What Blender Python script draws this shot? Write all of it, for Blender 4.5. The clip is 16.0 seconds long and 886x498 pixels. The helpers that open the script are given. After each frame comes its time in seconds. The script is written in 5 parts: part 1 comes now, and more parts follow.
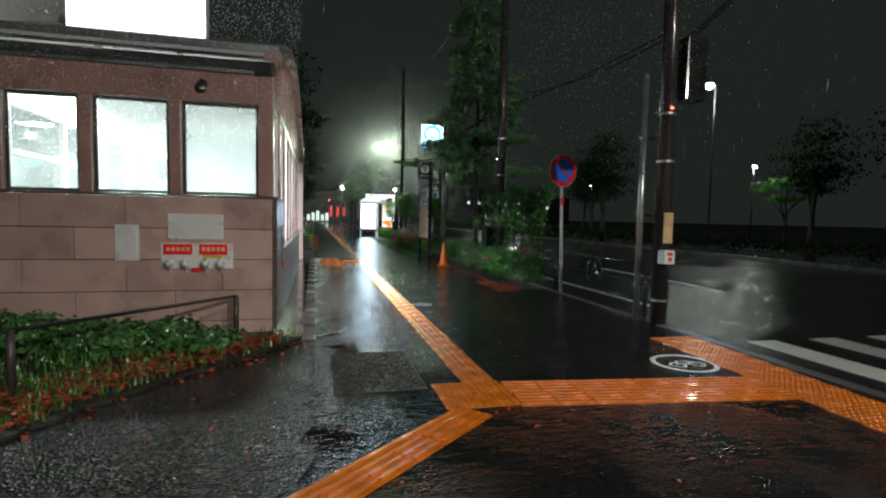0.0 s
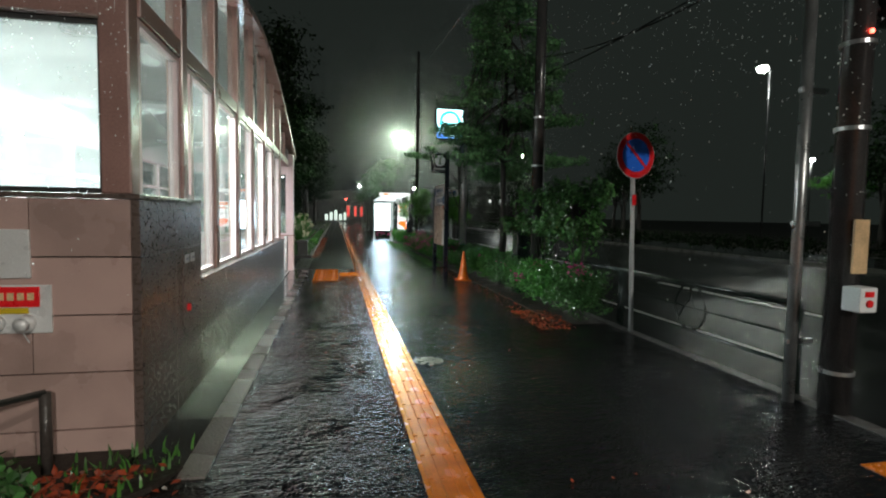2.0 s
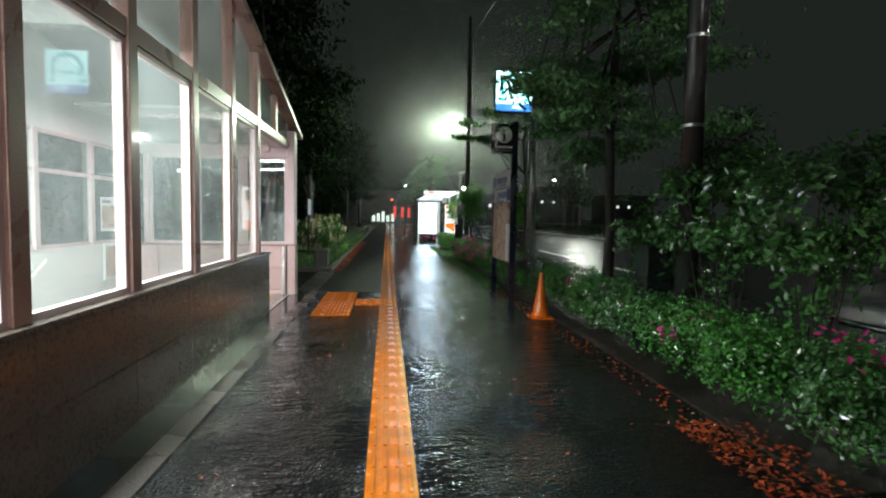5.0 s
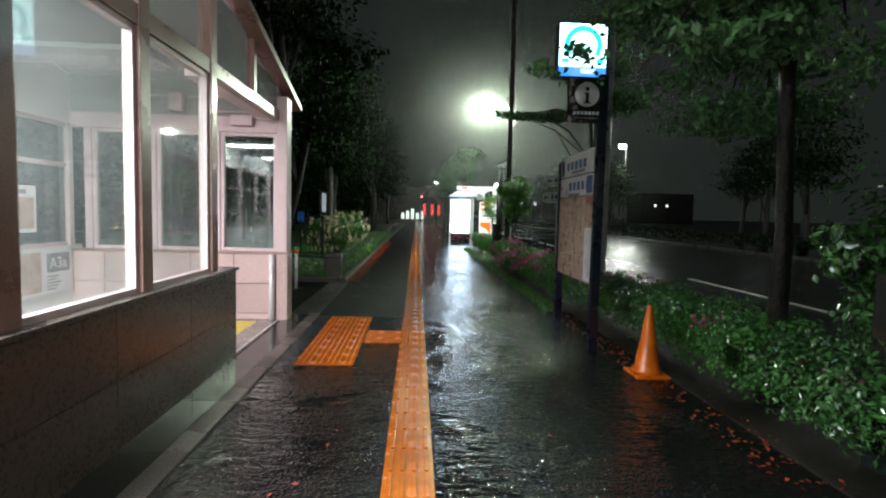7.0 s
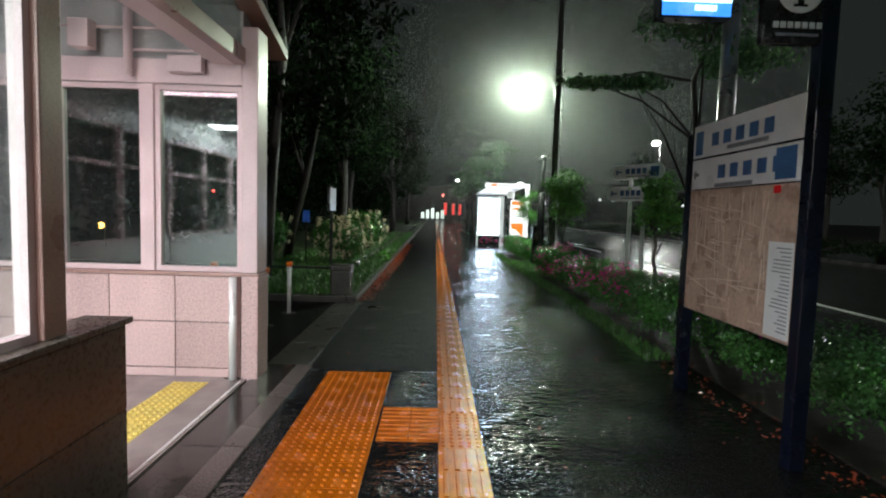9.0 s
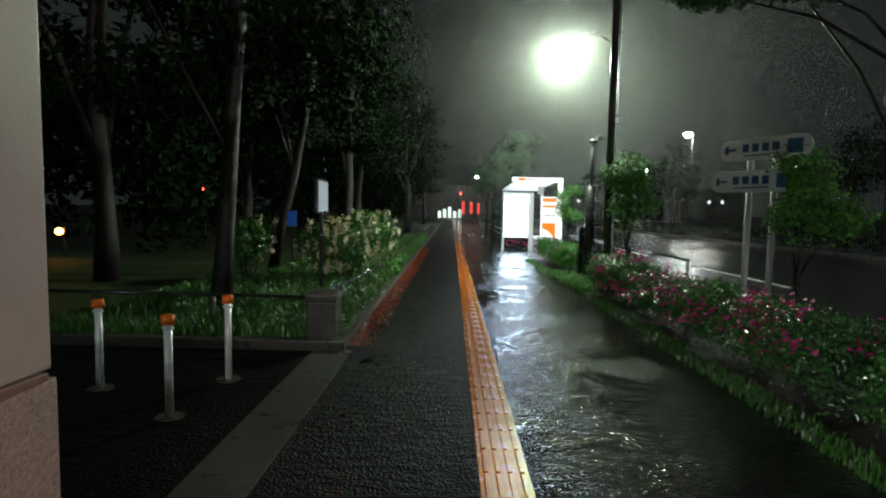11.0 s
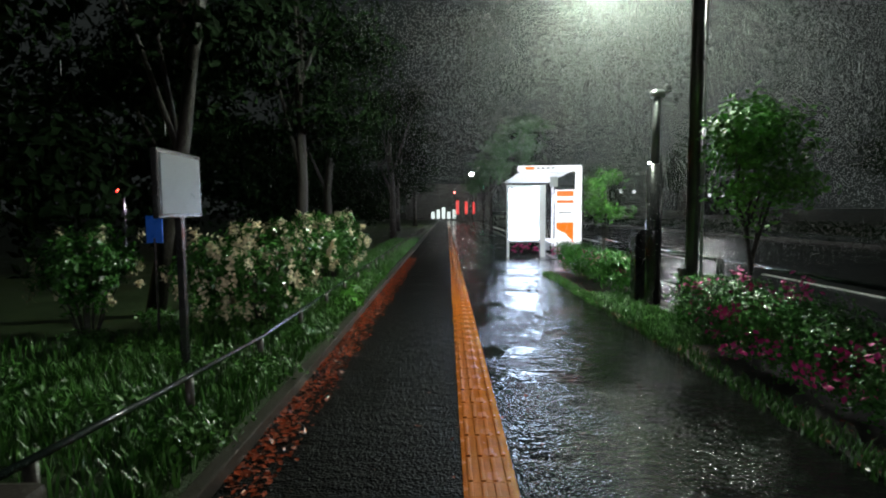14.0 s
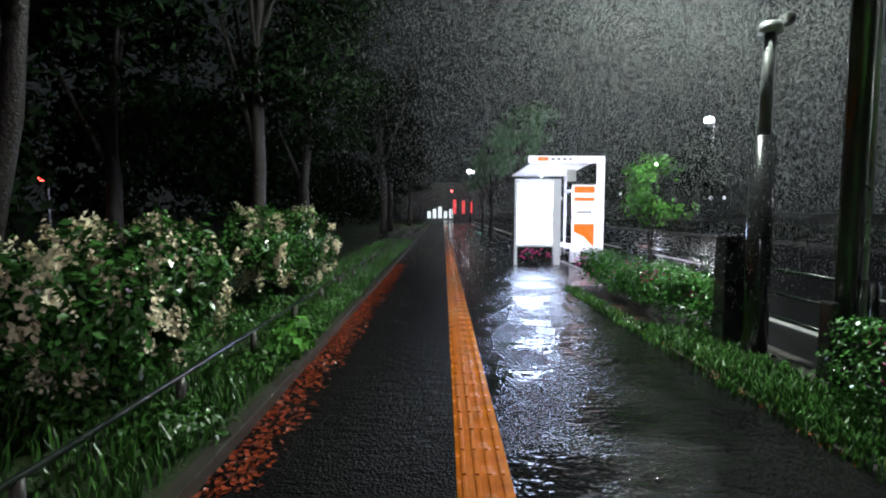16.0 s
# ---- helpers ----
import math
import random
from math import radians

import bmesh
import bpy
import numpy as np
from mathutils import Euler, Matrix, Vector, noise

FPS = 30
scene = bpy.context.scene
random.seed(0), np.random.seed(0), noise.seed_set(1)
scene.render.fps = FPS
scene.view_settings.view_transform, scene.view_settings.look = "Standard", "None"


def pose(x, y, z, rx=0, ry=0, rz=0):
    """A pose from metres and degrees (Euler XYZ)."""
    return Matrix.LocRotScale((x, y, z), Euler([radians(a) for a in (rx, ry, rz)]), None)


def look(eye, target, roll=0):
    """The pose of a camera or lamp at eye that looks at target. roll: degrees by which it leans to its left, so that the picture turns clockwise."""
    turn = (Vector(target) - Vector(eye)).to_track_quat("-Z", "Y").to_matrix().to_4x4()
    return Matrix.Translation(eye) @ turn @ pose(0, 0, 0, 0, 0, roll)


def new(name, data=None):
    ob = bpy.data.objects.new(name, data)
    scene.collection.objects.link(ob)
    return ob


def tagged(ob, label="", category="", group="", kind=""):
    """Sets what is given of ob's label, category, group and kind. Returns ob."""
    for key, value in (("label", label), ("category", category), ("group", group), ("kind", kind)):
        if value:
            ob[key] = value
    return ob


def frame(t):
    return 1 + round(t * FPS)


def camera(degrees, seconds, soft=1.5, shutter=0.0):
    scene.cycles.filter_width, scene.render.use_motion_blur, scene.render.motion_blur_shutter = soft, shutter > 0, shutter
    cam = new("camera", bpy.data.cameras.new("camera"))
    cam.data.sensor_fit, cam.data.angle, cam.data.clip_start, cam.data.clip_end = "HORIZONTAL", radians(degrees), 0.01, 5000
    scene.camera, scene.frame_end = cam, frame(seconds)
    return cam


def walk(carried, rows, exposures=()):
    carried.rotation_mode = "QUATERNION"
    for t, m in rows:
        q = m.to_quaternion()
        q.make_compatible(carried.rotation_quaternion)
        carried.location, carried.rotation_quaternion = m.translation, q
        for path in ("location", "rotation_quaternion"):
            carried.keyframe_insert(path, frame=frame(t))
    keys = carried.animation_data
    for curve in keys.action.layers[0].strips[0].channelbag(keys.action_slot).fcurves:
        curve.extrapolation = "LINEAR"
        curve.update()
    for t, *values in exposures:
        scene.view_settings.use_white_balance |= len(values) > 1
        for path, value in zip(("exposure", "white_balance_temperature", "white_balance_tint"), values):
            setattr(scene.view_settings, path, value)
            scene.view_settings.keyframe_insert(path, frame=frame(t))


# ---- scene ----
cam = camera(81.0, 16.0, soft=2.1)
PATH = [
    (0, (0.151, -1.164, 1.43), (0.632, 0.773, 1.309), 1.2),
    (0.5, (0.344, -0.43, 1.47), (0.815, 1.51, 1.348), 1.1),
    (1, (0.568, 0.294, 1.482), (1.024, 2.237, 1.357), 1.0),
    (1.5, (0.753, 1.023, 1.528), (1.17, 2.975, 1.403), 1.2),
    (2, (0.903, 1.751, 1.531), (1.306, 3.706, 1.404), 1.0),
    (2.5, (1.031, 2.393, 1.543), (1.368, 4.361, 1.418), 0.9),
    (3, (1.126, 3.21, 1.548), (1.454, 5.179, 1.425), 1.1),
    (3.5, (1.243, 3.894, 1.543), (1.527, 5.87, 1.418), 1.0),
    (4, (1.385, 4.628, 1.541), (1.659, 6.605, 1.418), 0.8),
    (6.5, (1.552, 8.084, 1.534), (1.662, 10.076, 1.399), 1.4),
    (7, (1.566, 8.805, 1.549), (1.671, 10.797, 1.412), 1.4),
    (7.5, (1.534, 9.426, 1.574), (1.632, 11.419, 1.437), 1.5),
    (8, (1.467, 10.118, 1.56), (1.507, 12.113, 1.419), 1.6),
    (8.5, (1.41, 10.777, 1.546), (1.445, 12.771, 1.405), 1.6),
    (9, (1.338, 11.503, 1.548), (1.371, 13.497, 1.407), 1.7),
    (11.5, (1.209, 15.273, 1.552), (1.161, 17.267, 1.405), 0.7),
    (12, (1.267, 15.992, 1.525), (1.21, 17.986, 1.382), 0.2),
    (12.5, (1.322, 16.685, 1.498), (1.262, 18.679, 1.355), -0.4),
    (13, (1.325, 17.463, 1.522), (1.263, 19.457, 1.38), -0.4),
    (13.5, (1.311, 18.162, 1.513), (1.284, 20.157, 1.373), -0.4),
    (14, (1.321, 18.904, 1.515), (1.306, 20.899, 1.372), -0.5),
    (14.5, (1.358, 19.568, 1.477), (1.345, 21.563, 1.335), -0.5),
    (15, (1.376, 20.342, 1.45), (1.366, 22.337, 1.308), -0.2),
    (15.5, (1.379, 20.978, 1.462), (1.373, 22.973, 1.319), -0.2),
    (16, (1.322, 21.636, 1.46), (1.322, 23.631, 1.316), 0.2),
]

# exposure and white balance, which drift a little along the way
BALANCE = [(0, 0.36, 6400, 4), (4, 0.36, 6500, 4), (7, 0.42, 6450, 9), (9, 0.42, 6400, 9), (12.5, 0.5, 6500, 6), (14, 0.36, 6250, 16), (16, 0.36, 5950, 25)]
walk(cam, [(t, look(eye, target, roll)) for t, eye, target, roll in PATH], BALANCE)

# ---- night sky, lamps of the street and an added fill light ----
world = bpy.data.worlds.new("night_sky")
scene.world = world
world.use_nodes = True
wn = world.node_tree.nodes
wn["Background"].inputs["Color"].default_value = (0.58, 0.70, 0.62, 1)
wn["Background"].inputs["Strength"].default_value = 0.018


def lamp_point(name, at, watts, colour, radius):
    data = bpy.data.lights.new(name, "POINT")
    data.energy, data.color, data.shadow_soft_size = watts, colour, radius
    ob = new(name, data)
    ob.location = at
    return ob


def lamp_area(name, at, target, watts, colour, w, h):
    data = bpy.data.lights.new(name, "AREA")
    data.shape, data.size, data.size_y = "RECTANGLE", w, h
    data.energy, data.color = watts, colour
    ob = new(name, data)
    ob.matrix_world = look(at, target)
    return ob


def lamp_spot(name, at, target, watts, colour, radius, degrees):
    data = bpy.data.lights.new(name, "SPOT")
    data.energy, data.color, data.shadow_soft_size = watts, colour, radius
    data.spot_size, data.spot_blend = radians(degrees), 0.8
    ob = new(name, data)
    ob.matrix_world = look(at, target)
    return ob


WARM_GREEN = (0.84, 1.0, 0.75)
COOL = (0.86, 0.96, 1.0)
lamp_point("path_lamp_light", (3.79, 27.26, 5.30), 1080, WARM_GREEN, 0.16)
lamp_point("road_lamp_light", (24.7, 27.7, 10.2), 450, (0.95, 1.0, 0.9), 0.25)
lamp_point("far_path_lamp_light", (3.9, 71.0, 5.2), 900, (0.95, 1.0, 0.9), 0.2)
lamp_point("far_road_lamp_light", (26.4, 71.0, 10.2), 2200, (0.95, 1.0, 0.9), 0.25)
lamp_point("park_lamp_light", (30.3, 29.4, 5.4), 45, (0.95, 1.0, 0.9), 0.14)
lamp_area("hall_light_front", (-1.95, 7.6, 3.06), (-1.95, 7.6, 0), 340, (0.9, 1.0, 1.0), 2.1, 0.5)
lamp_area("hall_light_middle", (-1.95, 10.6, 3.06), (-1.95, 10.6, 0), 340, (0.9, 1.0, 1.0), 2.1, 0.5)
lamp_area("porch_light", (-1.6, 14.2, 2.95), (-1.6, 14.2, 0), 30, (1.0, 0.66, 0.74), 1.6, 0.5)
lamp_spot("crossing_light", (5.4, -4.5, 7.5), (2.5, 0.9, 0), 1150, (1.0, 0.90, 0.80), 0.2, 60)
# unseen fill added behind the start to brighten upright faces: wall, signs, hedge
lamp_point("fill_light_behind", (7.5, -16.0, 8.0), 4800, (1.0, 0.93, 0.86), 0.25)


# ---- materials ----
def tree_of(name):
    m = bpy.data.materials.new(name)
    m.use_nodes = True
    return m, m.node_tree.nodes, m.node_tree.links, m.node_tree.nodes["Principled BSDF"]


def mat(name, colour, rough=0.5, metal=0.0, scale=8.0, vary=0.25, fine=90.0, bump=0.15, dist=0.004, rnd=0.0, coat=0.0):
    """Painted, stony or leafy stuff: broad stains, a fine grain, relief, and a change from piece to piece."""
    m, nodes, links, p = tree_of(name)
    co = nodes.new("ShaderNodeTexCoord")
    a, b = nodes.new("ShaderNodeTexNoise"), nodes.new("ShaderNodeTexNoise")
    a.inputs["Scale"].default_value, a.inputs["Detail"].default_value = scale, 5
    b.inputs["Scale"].default_value, b.inputs["Detail"].default_value = fine, 3
    links.new(co.outputs["Object"], a.inputs["Vector"]), links.new(co.outputs["Object"], b.inputs["Vector"])
    mix = nodes.new("ShaderNodeMath")
    mix.operation = "ADD"
    links.new(a.outputs["Fac"], mix.inputs[0]), links.new(b.outputs["Fac"], mix.inputs[1])
    last = mix
    if rnd:
        info, add = nodes.new("ShaderNodeObjectInfo"), nodes.new("ShaderNodeMath")
        add.operation, add.inputs[1].default_value = "MULTIPLY_ADD", rnd
        links.new(info.outputs["Random"], add.inputs[0]), links.new(mix.outputs[0], add.inputs[2])
        last = add
    ramp = nodes.new("ShaderNodeValToRGB")
    ramp.color_ramp.elements[0].position, ramp.color_ramp.elements[1].position = 0.55, 1.45 if rnd else 1.0
    c = Vector(colour)
    ramp.color_ramp.elements[0].color = (*(c * (1 - vary)), 1)
    ramp.color_ramp.elements[1].color = (*[min(1, v) for v in c * (1 + vary)], 1)
    half = nodes.new("ShaderNodeMath")
    half.operation, half.inputs[1].default_value = "MULTIPLY", 0.75
    links.new(last.outputs[0], half.inputs[0]), links.new(half.outputs[0], ramp.inputs["Fac"])
    links.new(ramp.outputs["Color"], p.inputs["Base Color"])
    r = nodes.new("ShaderNodeMapRange")
    r.inputs["From Min"].default_value, r.inputs["From Max"].default_value = 0.3, 0.7
    r.inputs["To Min"].default_value, r.inputs["To Max"].default_value = max(0.02, rough * 0.75), min(1, rough * 1.25)
    links.new(a.outputs["Fac"], r.inputs["Value"]), links.new(r.outputs["Result"], p.inputs["Roughness"])
    p.inputs["Metallic"].default_value = metal
    p.inputs["Coat Weight"].default_value, p.inputs["Coat Roughness"].default_value = coat, 0.08
    if bump:
        bu = nodes.new("ShaderNodeBump")
        bu.inputs["Strength"].default_value, bu.inputs["Distance"].default_value = bump, dist
        links.new(b.outputs["Fac"], bu.inputs["Height"]), links.new(bu.outputs["Normal"], p.inputs["Normal"])
    return m


def wet(name, dark, light, grain, pool_scale, pool_lo, pool_hi, rough_wet, rough_dry, bump=0.6, dist=0.006):
    """Rained-on paving: stones in the grain, smooth film of water in the hollows."""
    m, nodes, links, p = tree_of(name)
    co = nodes.new("ShaderNodeTexCoord")
    vor, fine, pool, rip = (nodes.new(k) for k in ("ShaderNodeTexVoronoi", "ShaderNodeTexNoise", "ShaderNodeTexNoise", "ShaderNodeTexNoise"))
    vor.inputs["Scale"].default_value = grain
    fine.inputs["Scale"].default_value, fine.inputs["Detail"].default_value = grain * 0.45, 4
    pool.inputs["Scale"].default_value, pool.inputs["Detail"].default_value, pool.inputs["Roughness"].default_value = pool_scale, 5, 0.6
    rip.inputs["Scale"].default_value, rip.inputs["Detail"].default_value = 17, 2
    swell = nodes.new("ShaderNodeTexNoise")
    swell.inputs["Scale"].default_value, swell.inputs["Detail"].default_value = 5.5, 2
    links.new(co.outputs["Object"], swell.inputs["Vector"])
    wide = nodes.new("ShaderNodeMapping")
    wide.inputs["Scale"].default_value = (0.35, 1.0, 1.0)
    links.new(co.outputs["Object"], wide.inputs["Vector"]), links.new(wide.outputs["Vector"], rip.inputs["Vector"])
    for n in (vor, fine, pool):
        links.new(co.outputs["Object"], n.inputs["Vector"])
    film = nodes.new("ShaderNodeMapRange")
    film.interpolation_type = "SMOOTHSTEP"
    film.inputs["From Min"].default_value, film.inputs["From Max"].default_value = pool_lo, pool_hi
    links.new(pool.outputs["Fac"], film.inputs["Value"])
    ramp = nodes.new("ShaderNodeValToRGB")
    ramp.color_ramp.elements[0].position, ramp.color_ramp.elements[1].position = 0.3, 0.75
    ramp.color_ramp.elements[0].color, ramp.color_ramp.elements[1].color = (*dark, 1), (*light, 1)
    links.new(fine.outputs["Fac"], ramp.inputs["Fac"]), links.new(ramp.outputs["Color"], p.inputs["Base Color"])
    r = nodes.new("ShaderNodeMapRange")
    r.inputs["To Min"].default_value, r.inputs["To Max"].default_value = rough_dry, rough_wet
    links.new(film.outputs["Result"], r.inputs["Value"]), links.new(r.outputs["Result"], p.inputs["Roughness"])
    inv = nodes.new("ShaderNodeMapRange")
    inv.inputs["To Min"].default_value, inv.inputs["To Max"].default_value = 1.0, 0.12
    links.new(film.outputs["Result"], inv.inputs["Value"])
    stones = nodes.new("ShaderNodeMath")
    stones.operation = "MULTIPLY"
    links.new(vor.outputs["Distance"], stones.inputs[0]), links.new(inv.outputs["Result"], stones.inputs[1])
    total = nodes.new("ShaderNodeMath")
    total.operation, total.inputs[1].default_value = "MULTIPLY_ADD", 1.6
    links.new(rip.outputs["Fac"], total.inputs[0]), links.new(stones.outputs[0], total.inputs[2])
    bu = nodes.new("ShaderNodeBump")
    bu.inputs["Strength"].default_value, bu.inputs["Distance"].default_value = bump, dist
    rolling = nodes.new("ShaderNodeMath")
    rolling.operation, rolling.inputs[1].default_value = "MULTIPLY_ADD", 2.0
    links.new(swell.outputs["Fac"], rolling.inputs[0]), links.new(total.outputs[0], rolling.inputs[2])
    links.new(rolling.outputs[0], bu.inputs["Height"]), links.new(bu.outputs["Normal"], p.inputs["Normal"])
    p.inputs["IOR"].default_value = 1.45
    return m


def glow(name, colour, strength, base=(0.8, 0.8, 0.8)):
    m, nodes, links, p = tree_of(name)
    p.inputs["Base Color"].default_value = (*base, 1)
    p.inputs["Emission Color"].default_value, p.inputs["Emission Strength"].default_value = (*colour, 1), strength
    p.inputs["Roughness"].default_value = 0.3
    return m


def glass(name, mist, tint=(0.93, 0.98, 0.96)):
    """Clear glass with a film of rain and breath on it."""
    m, nodes, links, p = tree_of(name)
    nodes.remove(p)
    out = nodes["Material Output"]
    clear, shine, film, fog = (nodes.new("ShaderNodeBsdf" + k) for k in ("Transparent", "Glossy", "Diffuse", "Translucent"))
    clear.inputs["Color"].default_value = (*tint, 1)
    shine.inputs["Roughness"].default_value = 0.03
    film.inputs["Color"].default_value = fog.inputs["Color"].default_value = (0.85, 0.9, 0.9, 1)
    co, n1 = nodes.new("ShaderNodeTexCoord"), nodes.new("ShaderNodeTexNoise")
    n1.inputs["Scale"].default_value, n1.inputs["Detail"].default_value = 0.9, 3
    links.new(co.outputs["Object"], n1.inputs["Vector"])
    mr = nodes.new("ShaderNodeMapRange")
    mr.inputs["From Min"].default_value, mr.inputs["From Max"].default_value = 0.3, 0.75
    mr.inputs["To Min"].default_value, mr.inputs["To Max"].default_value = mist * 0.6, mist * 1.4
    links.new(n1.outputs["Fac"], mr.inputs["Value"])
    both, misty, whole = (nodes.new("ShaderNodeMixShader") for _ in range(3))
    links.new(film.outputs[0], both.inputs[1]), links.new(fog.outputs[0], both.inputs[2])
    both.inputs["Fac"].default_value = 0.6
    links.new(mr.outputs["Result"], misty.inputs["Fac"])
    links.new(clear.outputs[0], misty.inputs[1]), links.new(both.outputs[0], misty.inputs[2])
    lw, power, gain = nodes.new("ShaderNodeLayerWeight"), nodes.new("ShaderNodeMath"), nodes.new("ShaderNodeMath")
    power.operation, power.inputs[1].default_value = "POWER", 5.0
    gain.operation, gain.inputs[1].default_value, gain.inputs[2].default_value = "MULTIPLY_ADD", 0.8, 0.07
    links.new(lw.outputs["Facing"], power.inputs[0]), links.new(power.outputs[0], gain.inputs[0])
    links.new(gain.outputs[0], whole.inputs["Fac"])
    links.new(misty.outputs[0], whole.inputs[1]), links.new(shine.outputs[0], whole.inputs[2])
    links.new(whole.outputs[0], out.inputs["Surface"])
    return m


def leafy(name, colour, rough=0.35, vary=0.5, shine=0.6):
    """Wet leaves, each a little different."""
    m, nodes, links, p = tree_of(name)
    geo, ramp = nodes.new("ShaderNodeNewGeometry"), nodes.new("ShaderNodeValToRGB")
    c = Vector(colour)
    ramp.color_ramp.elements[0].color, ramp.color_ramp.elements[1].color = (*(c * (1 - vary)), 1), (*(c * (1 + vary)), 1)
    links.new(geo.outputs["Random Per Island"], ramp.inputs["Fac"]), links.new(ramp.outputs["Color"], p.inputs["Base Color"])
    p.inputs["Roughness"].default_value = rough
    p.inputs["Specular IOR Level"].default_value = shine
    return m


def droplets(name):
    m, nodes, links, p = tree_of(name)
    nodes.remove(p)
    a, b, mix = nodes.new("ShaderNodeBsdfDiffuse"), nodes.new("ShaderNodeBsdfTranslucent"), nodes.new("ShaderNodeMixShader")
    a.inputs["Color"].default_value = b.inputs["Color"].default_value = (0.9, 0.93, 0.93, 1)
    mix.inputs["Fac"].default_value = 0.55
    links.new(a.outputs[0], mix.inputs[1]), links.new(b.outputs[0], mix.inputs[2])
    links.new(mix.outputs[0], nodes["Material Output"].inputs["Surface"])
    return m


M_GRANITE_PEBBLE = mat("wet_pebble", (0.06, 0.055, 0.05), 0.12, scale=30, vary=0.5, bump=0.0, coat=0.6)
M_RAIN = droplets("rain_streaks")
M_ASPHALT = wet("wet_asphalt", (0.004, 0.004, 0.005), (0.018, 0.017, 0.017), 46, 1.3, 0.44, 0.60, 0.04, 0.11, 1.0, 0.0080)
M_DRAINED = wet("drained_asphalt", (0.003, 0.003, 0.004), (0.014, 0.013, 0.013), 60, 1.1, 0.56, 0.75, 0.2, 0.4, 1.0, 0.012)
M_DRAINED.node_tree.nodes["Principled BSDF"].inputs["IOR"].default_value = 1.14
M_FORECOURT = wet("coarse_asphalt", (0.004, 0.004, 0.004), (0.016, 0.015, 0.014), 52, 0.8, 0.5, 0.8, 0.06, 0.12, 1.0, 0.009)
M_ROAD = wet("wet_road", (0.008, 0.008, 0.009), (0.022, 0.022, 0.022), 90, 0.35, 0.4, 0.75, 0.10, 0.22, 0.8, 0.003)
M_GRANITE_WET = wet("wet_granite_paving", (0.10, 0.085, 0.08), (0.24, 0.21, 0.20), 160, 1.2, 0.4, 0.65, 0.08, 0.3, 0.3, 0.003)
M_GROUND = mat("dark_soil", (0.02, 0.015, 0.011), 0.6, scale=2, vary=0.5, fine=40, bump=0.6, dist=0.02)
M_LAWN = mat("wet_turf", (0.03, 0.055, 0.015), 0.6, scale=1.5, vary=0.5, fine=60, bump=0.8, dist=0.03)
M_KERB = wet("kerb_concrete", (0.05, 0.047, 0.045), (0.12, 0.11, 0.105), 110, 1.5, 0.4, 0.7, 0.15, 0.4, 0.4, 0.004)
M_TACTILE = mat("yellow_tactile_concrete", (0.58, 0.145, 0.003), 0.24, scale=5, vary=0.4, fine=140, bump=0.5, dist=0.003, rnd=0.07, coat=0.25)
M_TACTILE_IN = mat("pale_yellow_tactile", (0.7, 0.55, 0.12), 0.45, scale=5, vary=0.15)
M_WHITE_LINE = mat("worn_road_paint", (0.62, 0.62, 0.6), 0.35, scale=3, vary=0.25, fine=60, bump=0.4)
M_PINK_STONE = mat("pink_granite", (0.42, 0.29, 0.26), 0.3, scale=2.5, vary=0.3, fine=220, bump=0.05, rnd=0.3, coat=0.4)
M_PINK_TILE = mat("speckled_pink_tile", (0.5, 0.35, 0.34), 0.4, scale=60, vary=0.45, fine=240, bump=0.2, rnd=0.2)
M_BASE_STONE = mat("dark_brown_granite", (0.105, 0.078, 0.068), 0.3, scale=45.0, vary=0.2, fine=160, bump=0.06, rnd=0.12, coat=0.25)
M_GROUT = mat("dark_joint", (0.03, 0.028, 0.027), 0.8, bump=0.1)
M_FRAME = mat("brown_pink_painted_steel", (0.33, 0.19, 0.165), 0.32, scale=3, vary=0.2, fine=80, bump=0.05, coat=0.3)
M_FRAME_IN = mat("pale_pink_painted_steel", (0.62, 0.48, 0.49), 0.4, scale=3, vary=0.1, bump=0.04)
M_FRAME_DARK = mat("dark_window_seal", (0.04, 0.04, 0.04), 0.4, bump=0.03)
M_ROOF = mat("grey_metal_roof", (0.2, 0.21, 0.21), 0.35, 0.6, scale=2, vary=0.25, bump=0.05)
M_CEIL = mat("grey_ceiling_panel", (0.42, 0.42, 0.42), 0.6, scale=1.5, vary=0.08, bump=0.03)
M_GABLE = mat("grey_painted_panel", (0.34, 0.33, 0.33), 0.5, scale=2, vary=0.12, bump=0.03)
M_WALL_IN = mat("white_hall_tile", (0.78, 0.78, 0.77), 0.35, scale=2, vary=0.08, bump=0.03)
M_FLOOR_IN = mat("hall_floor_stone", (0.22, 0.19, 0.18), 0.2, scale=5, vary=0.3, fine=150, bump=0.05, coat=0.4)
M_STEEL = mat("brushed_steel", (0.8, 0.8, 0.8), 0.3, 0.2, scale=4, vary=0.12, fine=140, bump=0.04)
M_POST = mat("pale_grey_painted_post", (0.5, 0.5, 0.5), 0.4, scale=6, vary=0.2, bump=0.05)
M_DARK_PAVE = wet("wet_dark_granite", (0.02, 0.018, 0.017), (0.05, 0.045, 0.042), 160, 1.2, 0.3, 0.6, 0.05, 0.2, 0.3, 0.002)
M_GALV = mat("galvanised_pipe", (0.5, 0.51, 0.51), 0.32, 0.8, scale=8, vary=0.2, fine=90, bump=0.06)
M_IRON = mat("worn_cast_iron", (0.07, 0.065, 0.06), 0.3, 0.3, scale=14, vary=0.35, fine=90, bump=0.3)
M_RED = mat("red_sign_enamel", (0.88, 0.018, 0.025), 0.3, scale=8, vary=0.15, bump=0.02)
M_BLUE = mat("blue_sign_enamel", (0.03, 0.18, 0.9), 0.3, scale=8, vary=0.15, bump=0.02)
